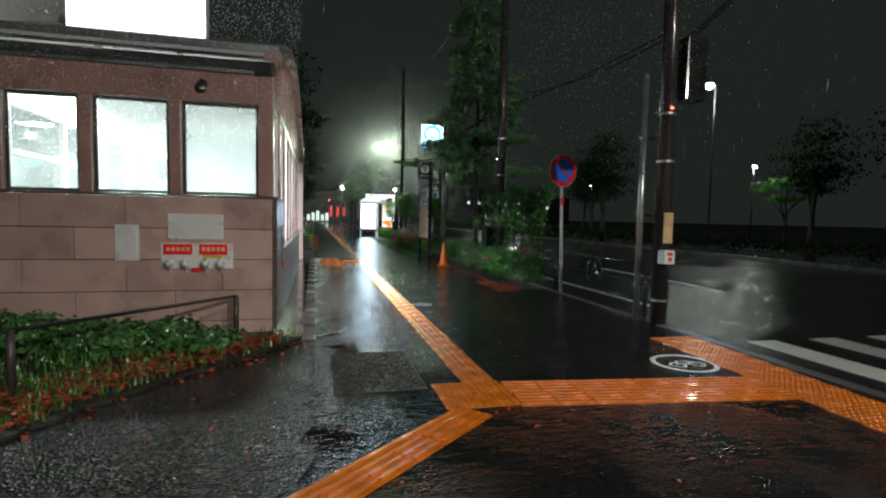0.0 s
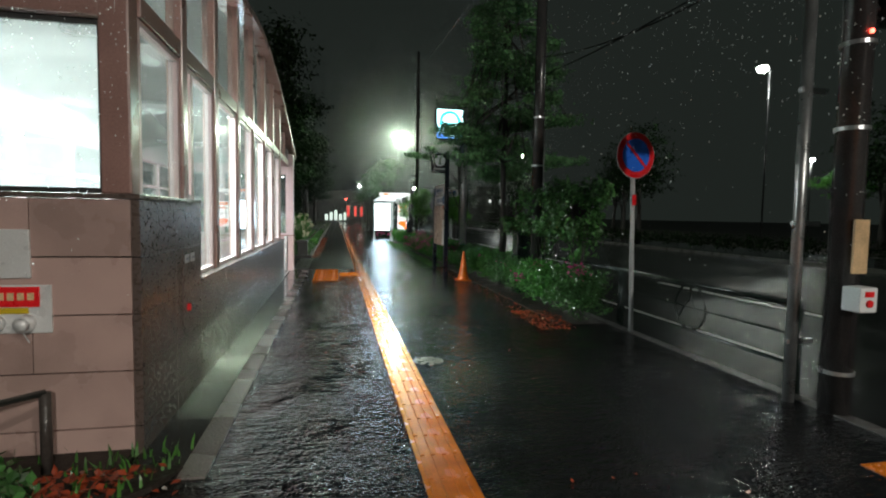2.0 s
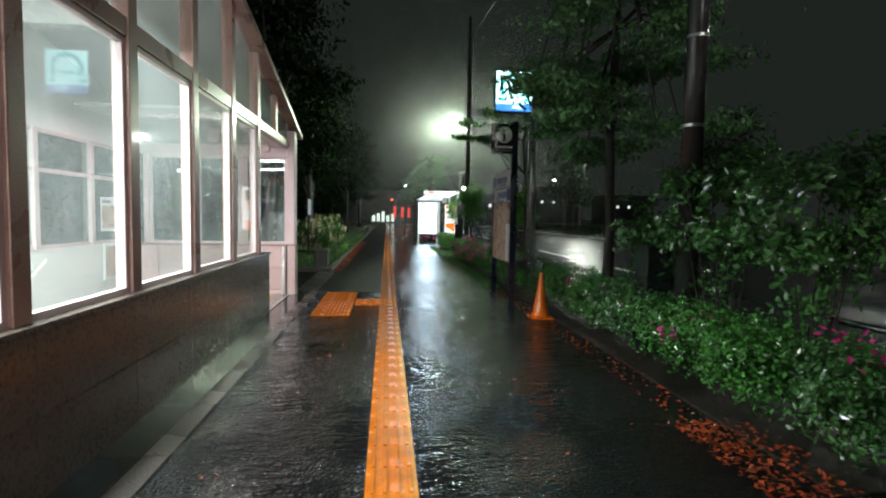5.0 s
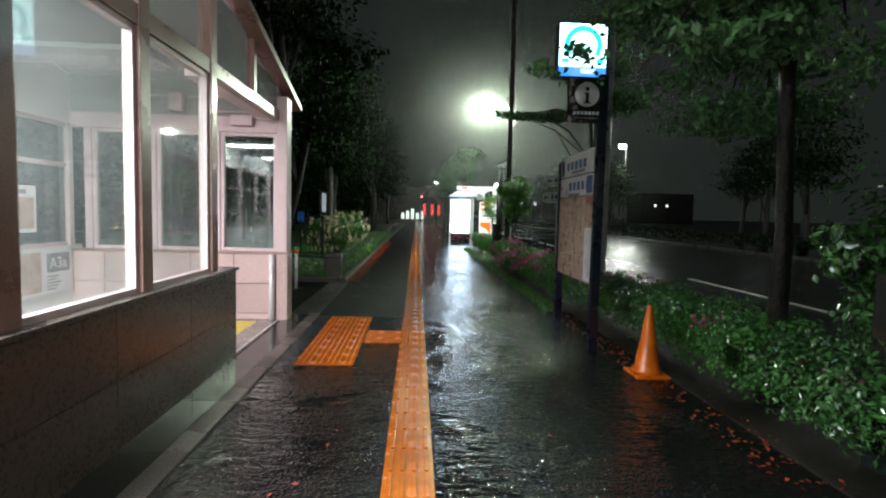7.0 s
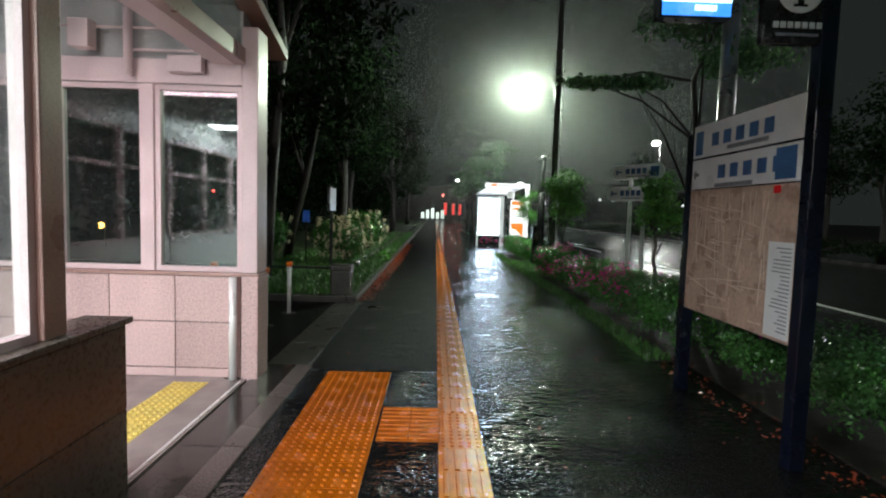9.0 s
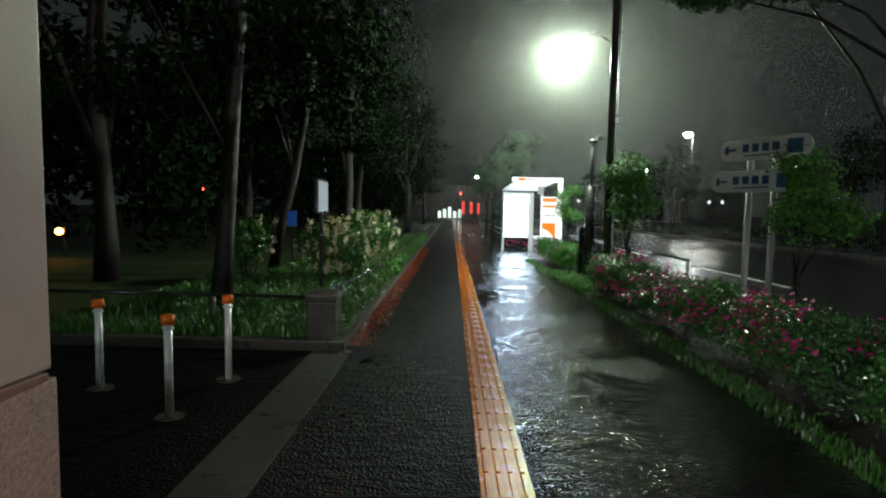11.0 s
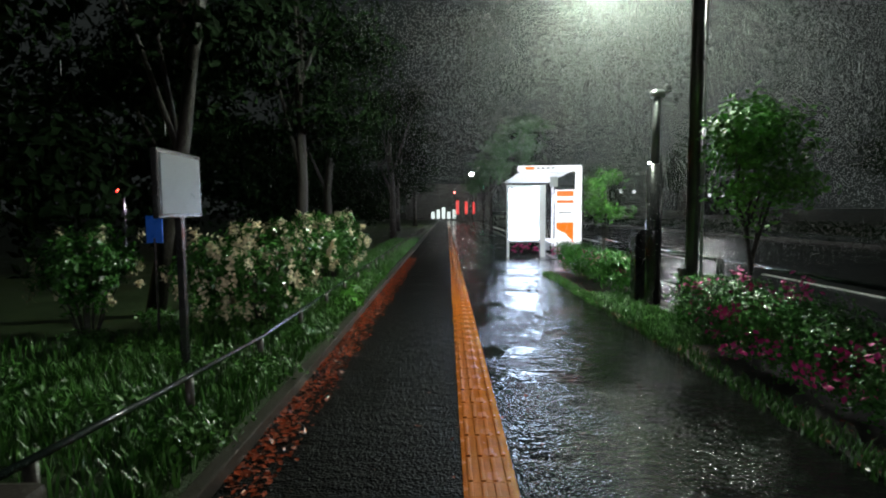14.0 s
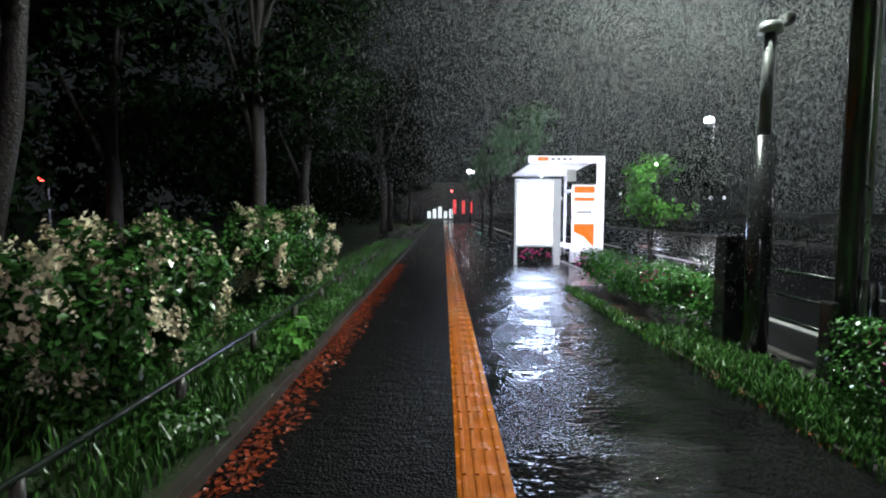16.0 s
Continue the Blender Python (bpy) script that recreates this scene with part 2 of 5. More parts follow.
M_YELLOW = mat("yellow_plate", (0.7, 0.5, 0.03), 0.35, bump=0.02)
M_CREAM = mat("cream_plate", (0.72, 0.5, 0.28), 0.4, bump=0.02)
M_STREET = mat("pale_printed_street", (0.74, 0.60, 0.50), 0.35, bump=0.0)
M_WHITE = mat("white_enamel", (0.78, 0.79, 0.8), 0.35, scale=4, vary=0.08, bump=0.02)
M_GREYBAR = mat("grey_lettering", (0.22, 0.23, 0.26), 0.4, bump=0.0)
M_BLUEBAR = mat("blue_lettering", (0.05, 0.13, 0.3), 0.4, bump=0.0)
M_BLACK = mat("black_painted_metal", (0.022, 0.022, 0.024), 0.22, 0.0, scale=6, vary=0.3, fine=60, bump=0.08, coat=0.4)
M_POLE = mat("dark_concrete_pole", (0.045, 0.042, 0.042), 0.22, scale=4, vary=0.3, fine=90, bump=0.15, coat=0.4)
M_NAVY = mat("navy_painted_post", (0.006, 0.009, 0.022), 0.3, scale=6, vary=0.2, bump=0.04, coat=0.3)
M_MAP = mat("faded_map_print", (0.50, 0.35, 0.27), 0.3, scale=7, vary=0.22, fine=30, bump=0.02)
M_CONE = mat("orange_cone_plastic", (0.85, 0.17, 0.01), 0.3, scale=5, vary=0.15, bump=0.03, coat=0.3)
M_BARK = mat("wet_bark", (0.022, 0.017, 0.015), 0.45, scale=9, vary=0.5, fine=35, bump=1.0, dist=0.02)
M_STONE_POST = mat("dark_weathered_stone", (0.06, 0.05, 0.045), 0.35, scale=6, vary=0.4, fine=60, bump=0.4, dist=0.008)
M_RAIL = mat("green_black_rail", (0.016, 0.024, 0.02), 0.2, scale=6, vary=0.3, bump=0.05, coat=0.5)
M_LEAF_AZ = leafy("azalea_leaf", (0.06, 0.19, 0.035), 0.2, 0.55, 0.9)
M_LEAF_DK = leafy("dark_shrub_leaf", (0.06, 0.16, 0.042), 0.22, 0.5, 0.9)
M_LEAF_TREE = leafy("tree_leaf", (0.075, 0.19, 0.065), 0.4)
M_LEAF_BR = leafy("bright_tree_leaf", (0.09, 0.27, 0.04), 0.4, 0.5, 0.3)
M_NOTICE = mat("pale_blue_grey_sheet", (0.2, 0.21, 0.24), 0.35, scale=5, vary=0.15, bump=0.02)
M_LEAF_BUSH = leafy("flowering_bush_leaf", (0.05, 0.15, 0.03), 0.25)
M_GRASS = leafy("grass_blade", (0.06, 0.17, 0.03))
M_FLOWER_W = leafy("cream_blossom", (0.8, 0.7, 0.5), 0.6, 0.15)
M_FLOWER_P = leafy("magenta_blossom", (0.55, 0.015, 0.2), 0.5, 0.3)
M_DEAD = leafy("fallen_red_leaf", (0.30, 0.05, 0.018), 0.3, 0.6)
# leaf colour taken near black: the night shade on these trees is in it
M_UNLIT_LEAF = leafy("unlit_dark_leaf", (0.011, 0.023, 0.009), 0.8, 0.5, 0.05)
M_GLASS = glass("misted_glass", 0.065)
M_GLASS_FRONT = glass("steamy_glass", 0.36)
M_GLASS_CLEAR = glass("rainy_glass", 0.018, (0.72, 0.78, 0.76))
G_SIGN = glow("lit_white_sign", (0.86, 0.96, 1.0), 3.2)
G_AD = glow("lit_poster", (0.62, 0.80, 1.0), 12.0)
# faint emission for the poster frame, which is no lamp, to look overexposed
G_FRAME_GLOW = glow("poster_frame_added_glow", (0.85, 0.92, 1.0), 0.22)
G_SHOP = glow("lit_shop_window", (0.85, 1.0, 0.9), 0.9)
G_TUBE = glow("fluorescent_diffuser", (0.93, 1.0, 1.0), 10.0)
G_LAMP = glow("street_lamp_glass", (0.95, 1.0, 0.82), 60.0)
G_FARLAMP = glow("far_lamp_glass", (0.95, 1.0, 0.92), 60.0)
G_CYAN = glow("lit_cyan", (0.02, 0.55, 0.62), 1.8, (0.05, 0.4, 0.45))
G_CYANW = glow("lit_pale", (0.55, 0.95, 1.0), 2.6)
G_BLUE = glow("lit_blue", (0.02, 0.2, 0.7), 1.5)
G_GREEN = glow("green_signal", (0.05, 1.0, 0.45), 12.0)
G_GREENSIGN = glow("green_exit_sign", (0.02, 0.9, 0.35), 3.0)
G_REDL = glow("red_light", (1.0, 0.05, 0.03), 10.0)
G_REDSIGN = glow("red_shop_sign", (1.0, 0.06, 0.05), 0.6, (0.3, 0.02, 0.02))
G_ORANGE = glow("self_glowing_orange", (1.0, 0.2, 0.015), 0.9, (0.5, 0.1, 0.01))
G_PALE = glow("self_glowing_white", (0.95, 0.97, 1.0), 0.9)
G_AMBER = glow("amber_light", (1.0, 0.45, 0.08), 10.0)


# ---- helpers for building ----
def box(bm, x0, x1, y0, y1, z0, z1, bevel=0.0):
    r = bmesh.ops.create_cube(bm, size=1.0, matrix=Matrix.LocRotScale(((x0 + x1) / 2, (y0 + y1) / 2, (z0 + z1) / 2), None, (abs(x1 - x0), abs(y1 - y0), abs(z1 - z0))))
    if bevel:
        edges = {e for v in r["verts"] for e in v.link_edges}
        bmesh.ops.bevel(bm, geom=list(edges), offset=bevel, segments=2, affect="EDGES", profile=0.6)
    return bm


def tube(bm, a, b, r0, r1=None, seg=12):
    """A tapered round bar from a to b."""
    a, b = Vector(a), Vector(b)
    d = b - a
    q = d.to_track_quat("Z", "Y").to_matrix().to_4x4()
    bmesh.ops.create_cone(bm, cap_ends=True, segments=seg, radius1=r0, radius2=r0 if r1 is None else r1, depth=d.length, matrix=Matrix.Translation((a + b) / 2) @ q)
    return bm


def chain(bm, pts, radii, seg=10):
    """A bent bar through points, one skin."""
    rings = []
    for i, p in enumerate(pts):
        p = Vector(p)
        d = (Vector(pts[min(i + 1, len(pts) - 1)]) - Vector(pts[max(i - 1, 0)])).normalized()
        u = d.orthogonal().normalized() if abs(d.z) < 0.95 else Vector((1, 0, 0)).cross(d).normalized()
        v = d.cross(u)
        r = radii if isinstance(radii, (int, float)) else radii[i]
        rings.append([bm.verts.new(p + (u * math.cos(k * math.tau / seg) + v * math.sin(k * math.tau / seg)) * r) for k in range(seg)])
    for r0, r1 in zip(rings, rings[1:]):
        off = min(range(seg), key=lambda o: (r1[o].co - r0[0].co).length)
        for k in range(seg):
            bm.faces.new((r0[k], r0[(k + 1) % seg], r1[(k + 1 + off) % seg], r1[(k + off) % seg]))
    bm.faces.new(rings[0][::-1]), bm.faces.new(rings[-1])
    return bm


def ring(axis, d0, d1, u0, u1, z0, z1, rim):
    """A rectangular frame, one piece, standing across x (axis 0) or across y (axis 1)."""
    bm = bmesh.new()
    def at(d, u, z):
        return bm.verts.new((d, u, z) if axis == 0 else (u, d, z))
    loops = []
    for d in (d0, d1):
        for k in (0, rim):
            loops.append([at(d, u, z) for u, z in ((u0 + k, z0 + k), (u1 - k, z0 + k), (u1 - k, z1 - k), (u0 + k, z1 - k))])
    a, b, c, e = loops
    for p, q in ((a, b), (b, e), (e, c), (c, a)):
        for k in range(4):
            bm.faces.new((p[k], p[(k + 1) % 4], q[(k + 1) % 4], q[k]))
    return bm


def B(*boxes, bevel=0.0):
    bm = bmesh.new()
    for b in boxes:
        box(bm, *b, bevel=bevel)
    return bm


def T(*tubes, seg=12):
    bm = bmesh.new()
    for t in tubes:
        tube(bm, *t, seg=seg)
    return bm


def mesh_of(bm, material, name, smooth=False):
    bmesh.ops.recalc_face_normals(bm, faces=bm.faces)
    me = bpy.data.meshes.new(name)
    bm.to_mesh(me)
    bm.free()
    me.materials.append(material)
    if smooth:
        for p in me.polygons:
            p.use_smooth = True
    return me


def part(name, bm, material, parent=None, label="", smooth=False):
    ob = new(name, mesh_of(bm, material, name, smooth))
    ob.parent = parent
    if label:
        ob["label"] = label
    return ob


def thing(name, at, label, category, group="", kind="", turn=0.0):
    ob = new(name)
    ob.empty_display_size = 0.1
    ob.matrix_basis = pose(*at, 0, 0, turn)
    return tagged(ob, label, category, group, kind)


def piece(name, mesh, at, parent, turn=0.0, scale=(1, 1, 1)):
    ob = new(name, mesh)
    ob.parent = parent
    ob.matrix_basis = pose(*at, 0, 0, turn) @ Matrix.Diagonal((*scale, 1))
    return ob


def quads(name, centres, normals, length, width, material, parent=None, fold=0.25):
    """Many small pointed leaves, each folded a little along its rib."""
    n = len(centres)
    rs = np.random.RandomState(n % 9973)
    nrm = normals / (np.linalg.norm(normals, axis=1, keepdims=True) + 1e-9)
    t = np.cross(nrm, rs.normal(size=(n, 3)))
    t /= np.linalg.norm(t, axis=1, keepdims=True) + 1e-9
    s = np.cross(nrm, t)
    L = (length * rs.uniform(0.6, 1.3, (n, 1))) / 2
    W = (width * rs.uniform(0.6, 1.3, (n, 1))) / 2
    up = nrm * W * fold
    v = np.stack([centres - t * L, centres + s * W + up, centres + t * L, centres - s * W + up], 1).reshape(-1, 3)
    k = np.arange(n)[:, None] * 4
    f = np.concatenate([k + [0, 1, 2], k + [0, 2, 3]], 1).reshape(-1, 3)
    me = bpy.data.meshes.new(name)
    me.from_pydata(v.tolist(), [], f.tolist())
    me.materials.append(material)
    ob = new(name, me)
    ob.parent = parent
    return ob


def in_blobs(blobs, n, seed, shell=0.55, gaps=0.0, size=0.35):
    """Points in the outer part of a group of ellipsoids, with hollows between twigs, and the ways that they face."""
    rs = np.random.RandomState(seed)
    b = np.array(blobs, float)
    w = b[:, 3] * b[:, 4] + b[:, 4] * b[:, 5] + b[:, 3] * b[:, 5]
    pick = rs.choice(len(b), n, p=w / w.sum())
    d = rs.normal(size=(n, 3))
    d /= np.linalg.norm(d, axis=1, keepdims=True)
    r = shell + (1 - shell) * rs.uniform(0, 1, (n, 1)) ** 0.7
    lump = 0.86 + 0.2 * np.sin(d[:, :1] * 7 + pick[:, None]) * np.sin(d[:, 1:2] * 6 + pick[:, None] * 2) + 0.1 * np.sin(d[:, 2:] * 11)
    p = b[pick, :3] + d * b[pick, 3:] * r * lump
    face = d + rs.normal(size=(n, 3)) * 0.55 + np.array([0, 0, 0.35])
    if gaps:
        g = np.sin(p[:, 0] / size * 2.1 + seed) + np.sin(p[:, 1] / size * 1.7 + 1.3 * seed) + np.sin(p[:, 2] / size * 2.3)
        ok = g > (gaps * 3 - 1.6)
        p, face = p[ok], face[ok]
    return p, face

# ---- ground, road, pavement ----
part("ground", B((-900, -3.6, -300, 1500, -0.4, -0.17), (5.0, 900, -300, 1500, -0.4, -0.17), (-3.6, 5.0, -300, 5.3, -0.4, -0.17), (-3.6, -0.3, 16.2, 1500, -0.4, -0.17), (-0.3, 5.0, 5.3, 1500, -0.4, -0.17)), M_GROUND)
tagged(bpy.data.objects["ground"], "dark wet soil stretching away into the night", "ground", kind="structure")
tagged(part("road", B((4.93, 18.6, -60, 260, -0.168, -0.13)), M_ROAD), "wide wet asphalt road shining under street lamps", "road", kind="structure")
tagged(part("pavement", B((-0.28, 4.78, 5.25, 16.45, -0.165, 0.0), (-0.2, 4.78, -40, 5.25, -0.165, 0.0), (1.55, 4.78, 16.45, 260, -0.165, 0.0)), M_ASPHALT), "rain-soaked dark asphalt pavement with puddles", "pavement", kind="structure")
tagged(part("pavement_inner", B((-9.0, 1.55, 16.45, 20.1, -0.165, 0.0), (0.05, 1.55, 20.1, 260, -0.165, 0.0)), M_DRAINED), "black open-textured asphalt beside the guide tiles", "pavement", kind="structure")
fc = bmesh.new()
fr_ = random.Random(6)
edge = [fc.verts.new((0.12 + fr_.uniform(-0.07, 0.07), 5.25 - 0.13 * k, 0.004)) for k in range(120)] + [fc.verts.new((0.1, -40, 0.004))]
fc.faces.new([fc.verts.new((-9, 5.25, 0.004))] + edge + [fc.verts.new((-9, -40, 0.004))])
for v in bmesh.ops.extrude_face_region(fc, geom=fc.faces[:])["geom"]:
    if isinstance(v, bmesh.types.BMVert):
        v.co.z = -0.16
tagged(part("forecourt", fc, M_FORECOURT), "coarse wet asphalt before the granite wall", "pavement", kind="structure")
tagged(part("far_pavement", B((18.75, 24.0, -60, 260, -0.165, 0.0)), M_ASPHALT), "wet pavement on the far side of the road", "pavement", kind="structure")

kerb_mesh = mesh_of(B((-0.075, 0.075, 0.004, 0.596, -0.16, 0.005), bevel=0.012), M_KERB, "kerb_stone")
kerb = tagged(new("road_kerb"), "wet pale concrete kerb between pavement and road", "kerb", kind="structure")
for i in range(100):
    piece("kerb_stone", kerb_mesh, (4.855, -12 + 0.6 * i, 0), kerb)
part("far_run", B((4.78, 4.93, 48, 200, -0.16, 0.005)), M_KERB, kerb)
tagged(part("opposite_kerb", B((18.6, 18.75, -60, 200, -0.16, 0.01), bevel=0.01), M_KERB), "pale concrete kerb along the far side of the road", "kerb", kind="structure")

# white paint of the road
for i in range(9):
    tagged(part("crossing_stripe", B((5.72 + 1.02 * i, 6.18 + 1.02 * i, 0.4, 4.45, -0.13, -0.125)), M_WHITE_LINE), "worn white zebra crossing stripe on wet asphalt", "road marking", "zebra crossing", "structure")
tagged(part("edge_line", B((6.15, 6.3, 24.5, 200, -0.13, -0.125), (6.15, 6.3, 7, 22, -0.13, -0.125)), M_WHITE_LINE), "solid white edge line on the wet road", "road marking", kind="structure")
for i in range(14):
    tagged(part("lane_dash", B((9.25, 9.4, 9 + 9 * i, 14 + 9 * i, -0.13, -0.125)), M_WHITE_LINE), "white dashed lane line on the wet road", "road marking", "lane dashes", "structure")

# stone strip along the entrance building
strip_mesh = mesh_of(B((0, 0.29, 0.002, 0.898, -0.05, 0.010), bevel=0.003), M_DARK_PAVE, "paving_stone")
edge_mesh = mesh_of(B((0.292, 0.45, 0.003, 0.897, -0.05, 0.014), bevel=0.006), M_GRANITE_WET, "edge_stone")
apron = tagged(new("stone_apron"), "strip of wet polished granite slabs along the building", "paving", kind="structure")
for i in range(13):
    piece("paving_stone", strip_mesh, (-0.28, 4.85 + 0.9 * i, 0), apron)
    piece("edge_stone", edge_mesh, (-0.28, 4.85 + 0.9 * i, 0), apron)
drive_mesh = mesh_of(B((0, 0.42, 0.004, 0.9, -0.05, 0.008), bevel=0.004), M_KERB, "edging_stone")
drive = tagged(new("driveway_edging"), "flush concrete edging stones across the wet driveway", "paving", kind="structure")
for i in range(4):
    piece("edging_stone", drive_mesh, (-0.28, 16.5 + 0.9 * i, 0), drive)

# ---- tactile paving ----
def bar_tile():
    bm = B((-0.1495, 0.1495, -0.1495, 0.1495, -0.02, 0.006), bevel=0.0015)
    for x in (-0.108, -0.036, 0.036, 0.108):
        box(bm, x - 0.014, x + 0.014, -0.142, 0.142, 0.004, 0.016, bevel=0.005)
    return bm


def dot_tile():
    bm = B((-0.1495, 0.1495, -0.1495, 0.1495, -0.02, 0.006), bevel=0.0015)
    for i in range(5):
        for j in range(5):
            bmesh.ops.create_cone(bm, cap_ends=True, segments=8, radius1=0.017, radius2=0.009, depth=0.009, matrix=Matrix.Translation((-0.116 + 0.058 * i, -0.116 + 0.058 * j, 0.010)))
    return bm


bar_mesh, dot_mesh = mesh_of(bar_tile(), M_TACTILE, "bar_tile"), mesh_of(dot_tile(), M_TACTILE, "dot_tile")
dot_in_mesh = mesh_of(dot_tile(), M_TACTILE_IN, "dot_tile_pale")
tactile = tagged(new("tactile_guide_strip"), "wet orange-yellow tactile guide tiles set in the pavement", "tactile paving", kind="structure")
for i in range(170):
    y = 3.25 + 0.3 * i
    piece("dot_tile" if 14.9 < y < 15.5 else "bar_tile", dot_mesh if 14.9 < y < 15.5 else bar_mesh, (1.55, y, 0), tactile)
part("far_run", B((1.4, 1.7, 54.1, 150, -0.02, 0.008)), M_TACTILE, tactile)
junction = tagged(new("tactile_junction"), "orange-yellow tactile tiles meeting before the crossing", "tactile paving", kind="structure")
for i in range(2):
    for j in range(2):
        piece("dot_tile", dot_mesh, (1.27 + 0.3 * i, 2.64 + 0.3 * j, 0), junction)
for i in range(8):
    for j in range(2):
        piece("bar_tile", bar_mesh, (1.87 + 0.3 * i, 2.63 + 0.3 * j - 0.036 * (i + 1), 0), junction, 90 - 7)
for i in range(2):
    for j in range(13):
        piece("dot_tile", dot_mesh, (4.2 + 0.3 * i + 0.02 * (j - 6), 0.6 + 0.3 * j, 0), junction)
for i in range(7):
    piece("bar_tile", bar_mesh, (1.2 - 0.223 * i, 2.33 - 0.2 * i, 0), junction, -48)
pad = tagged(new("tactile_entrance_pad"), "orange-yellow studded tactile pad before the subway entrance", "tactile paving", kind="structure")
for i in range(2):
    for j in range(8):
        piece("dot_tile", dot_mesh, (0.51 + 0.3 * i, 14.13 + 0.3 * j, 0), pad)
for i in range(2):
    for j in range(2):
        piece("bar_tile", bar_mesh, (1.085 + 0.22 * i, 15.05 + 0.3 * j, 0), pad, 90, (1, 0.73, 1))

# ---- subway entrance building ----
X_BACK, Y_FRONT, Y_END = -3.1, 5.25, 16.1
ROOF_Y = [4.9, 5.4, 6.2, 8.0, 10.0, 11.1, 12.4, 13.9, 15.5, 16.9]
ROOF_Z = [3.16, 3.30, 3.58, 4.06, 4.30, 4.28, 4.12, 3.82, 3.44, 3.10]


def roof_z(y):
    return float(np.interp(y, ROOF_Y, ROOF_Z))


hall = thing("subway_entrance", (0, 0, 0), "pink granite subway entrance with lit glass walls and curved roof", "building")
base = part("base_wall", B((X_BACK, -0.40, Y_FRONT + 0.03, Y_FRONT + 0.2, -0.1, 1.58), (-0.5, -0.31, Y_FRONT + 0.2, 6.72, -0.1, 1.58), (-0.5, -0.31, 6.72, 14.24, -0.1, 0.91)), M_GROUT, hall)
row = 0.355
front_cols = {0: (-0.33, -0.88, -1.88, -2.88, X_BACK), 1: (-0.33, -1.38, -2.38, X_BACK)}
for r in range(5):
    z1 = 1.60 - r * row
    z0 = max(-0.05, z1 - row)
    cols = front_cols[r % 2]
    for a, b in zip(cols, cols[1:]):
        part("stone_panel", B((b + 0.003, a - 0.003, Y_FRONT, Y_FRONT + 0.04, z0 + 0.004, z1 - 0.004), bevel=0.004), M_PINK_STONE, base)
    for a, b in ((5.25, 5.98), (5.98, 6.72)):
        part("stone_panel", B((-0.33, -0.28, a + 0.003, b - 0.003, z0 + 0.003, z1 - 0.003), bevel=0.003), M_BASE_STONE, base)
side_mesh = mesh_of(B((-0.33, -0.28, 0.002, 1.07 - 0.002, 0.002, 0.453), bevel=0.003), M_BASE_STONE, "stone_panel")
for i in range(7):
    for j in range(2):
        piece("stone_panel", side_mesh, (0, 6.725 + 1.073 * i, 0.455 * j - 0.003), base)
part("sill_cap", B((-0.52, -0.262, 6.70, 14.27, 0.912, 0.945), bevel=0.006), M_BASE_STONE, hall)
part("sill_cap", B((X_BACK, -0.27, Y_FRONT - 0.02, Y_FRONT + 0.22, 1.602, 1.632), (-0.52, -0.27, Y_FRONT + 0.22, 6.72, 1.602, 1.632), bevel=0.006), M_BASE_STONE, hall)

# front windows
fronts = [(-0.49, -1.31), (-1.44, -2.2), (-2.33, -3.03)]
for a, b in fronts:
    w = part("window", ring(1, 5.33, 5.37, b, a, 1.632, 2.685, 0.035), M_FRAME_DARK, hall, "dark window frame")
    p = part("pane", B((b + 0.03, a - 0.03, 5.345, 5.352, 1.66, 2.66)), M_GLASS_FRONT, w, "misted lit glass pane")
    p.visible_shadow = False
for x in (-1.375, -2.265, -3.1):
    part("mullion", B((x - 0.065, x + 0.065, 5.27, 5.42, 1.632, 2.69), bevel=0.01), M_FRAME, hall)
part("corner_post", B((-0.49, -0.32, 5.25, 5.40, 1.632, 3.18), bevel=0.012), M_FRAME, hall)
part("lintel", B((X_BACK, -0.49, 5.27, 5.42, 2.69, 3.02), bevel=0.008), M_FRAME, hall)
part("lintel_band", B((X_BACK, -0.36, 5.24, 5.42, 3.02, 3.17), bevel=0.01), M_ROOF, hall)
part("eaves_gutter", B((X_BACK - 0.1, -0.22, 5.10, 5.24, 3.19, 3.27), bevel=0.015), M_ROOF, hall, "grey metal gutter")
part("bulkhead_lamp", T(((-1.07, 5.27, 2.86), (-1.07, 5.17, 2.85), 0.05, 0.06), ((-1.07, 5.17, 2.85), (-1.07, 5.13, 2.845), 0.06, 0.035)), M_BLACK, hall, "small dark round fitting")

# side windows between posts
posts = [5.40, 6.42, 7.58, 8.84, 10.06, 11.30, 12.55, 13.78]
for i, y in enumerate(posts):
    z0 = 1.632 if y < 6.7 else 0.945
    if i:
        part("window_post", B((-0.44, -0.315, y - 0.07, y + 0.07, z0, roof_z(y) - 0.02), bevel=0.01), M_FRAME, hall)
for a, b in zip(posts, posts[1:]):
    y0, y1 = a + 0.07, b - 0.07
    pieces = [(y0, y1, 0.945)] if b < 6.5 or a > 7 else [(y0, 6.72, 1.632), (6.72, y1, 0.945)]
    for u0, u1, z0 in pieces:
        rim = 0.04
        w = part("window", ring(0, -0.41, -0.345, u0, u1, z0, 2.76, rim), M_FRAME_IN, hall, "pale inner window frame")
        part("pane", B((-0.382, -0.376, u0 + 0.03, u1 - 0.03, z0 + 0.03, 2.73)), M_GLASS, w, "misted lit glass pane").visible_shadow = False
    part("transom", B((-0.43, -0.325, y0, y1, 2.762, 2.9), bevel=0.008), M_FRAME, hall)
    part("upper_pane", B((-0.382, -0.376, y0, y1, 2.9, min(roof_z(y0), roof_z(y1)) + 0.02)), M_GLASS, hall, "misted upper glass pane").visible_shadow = False
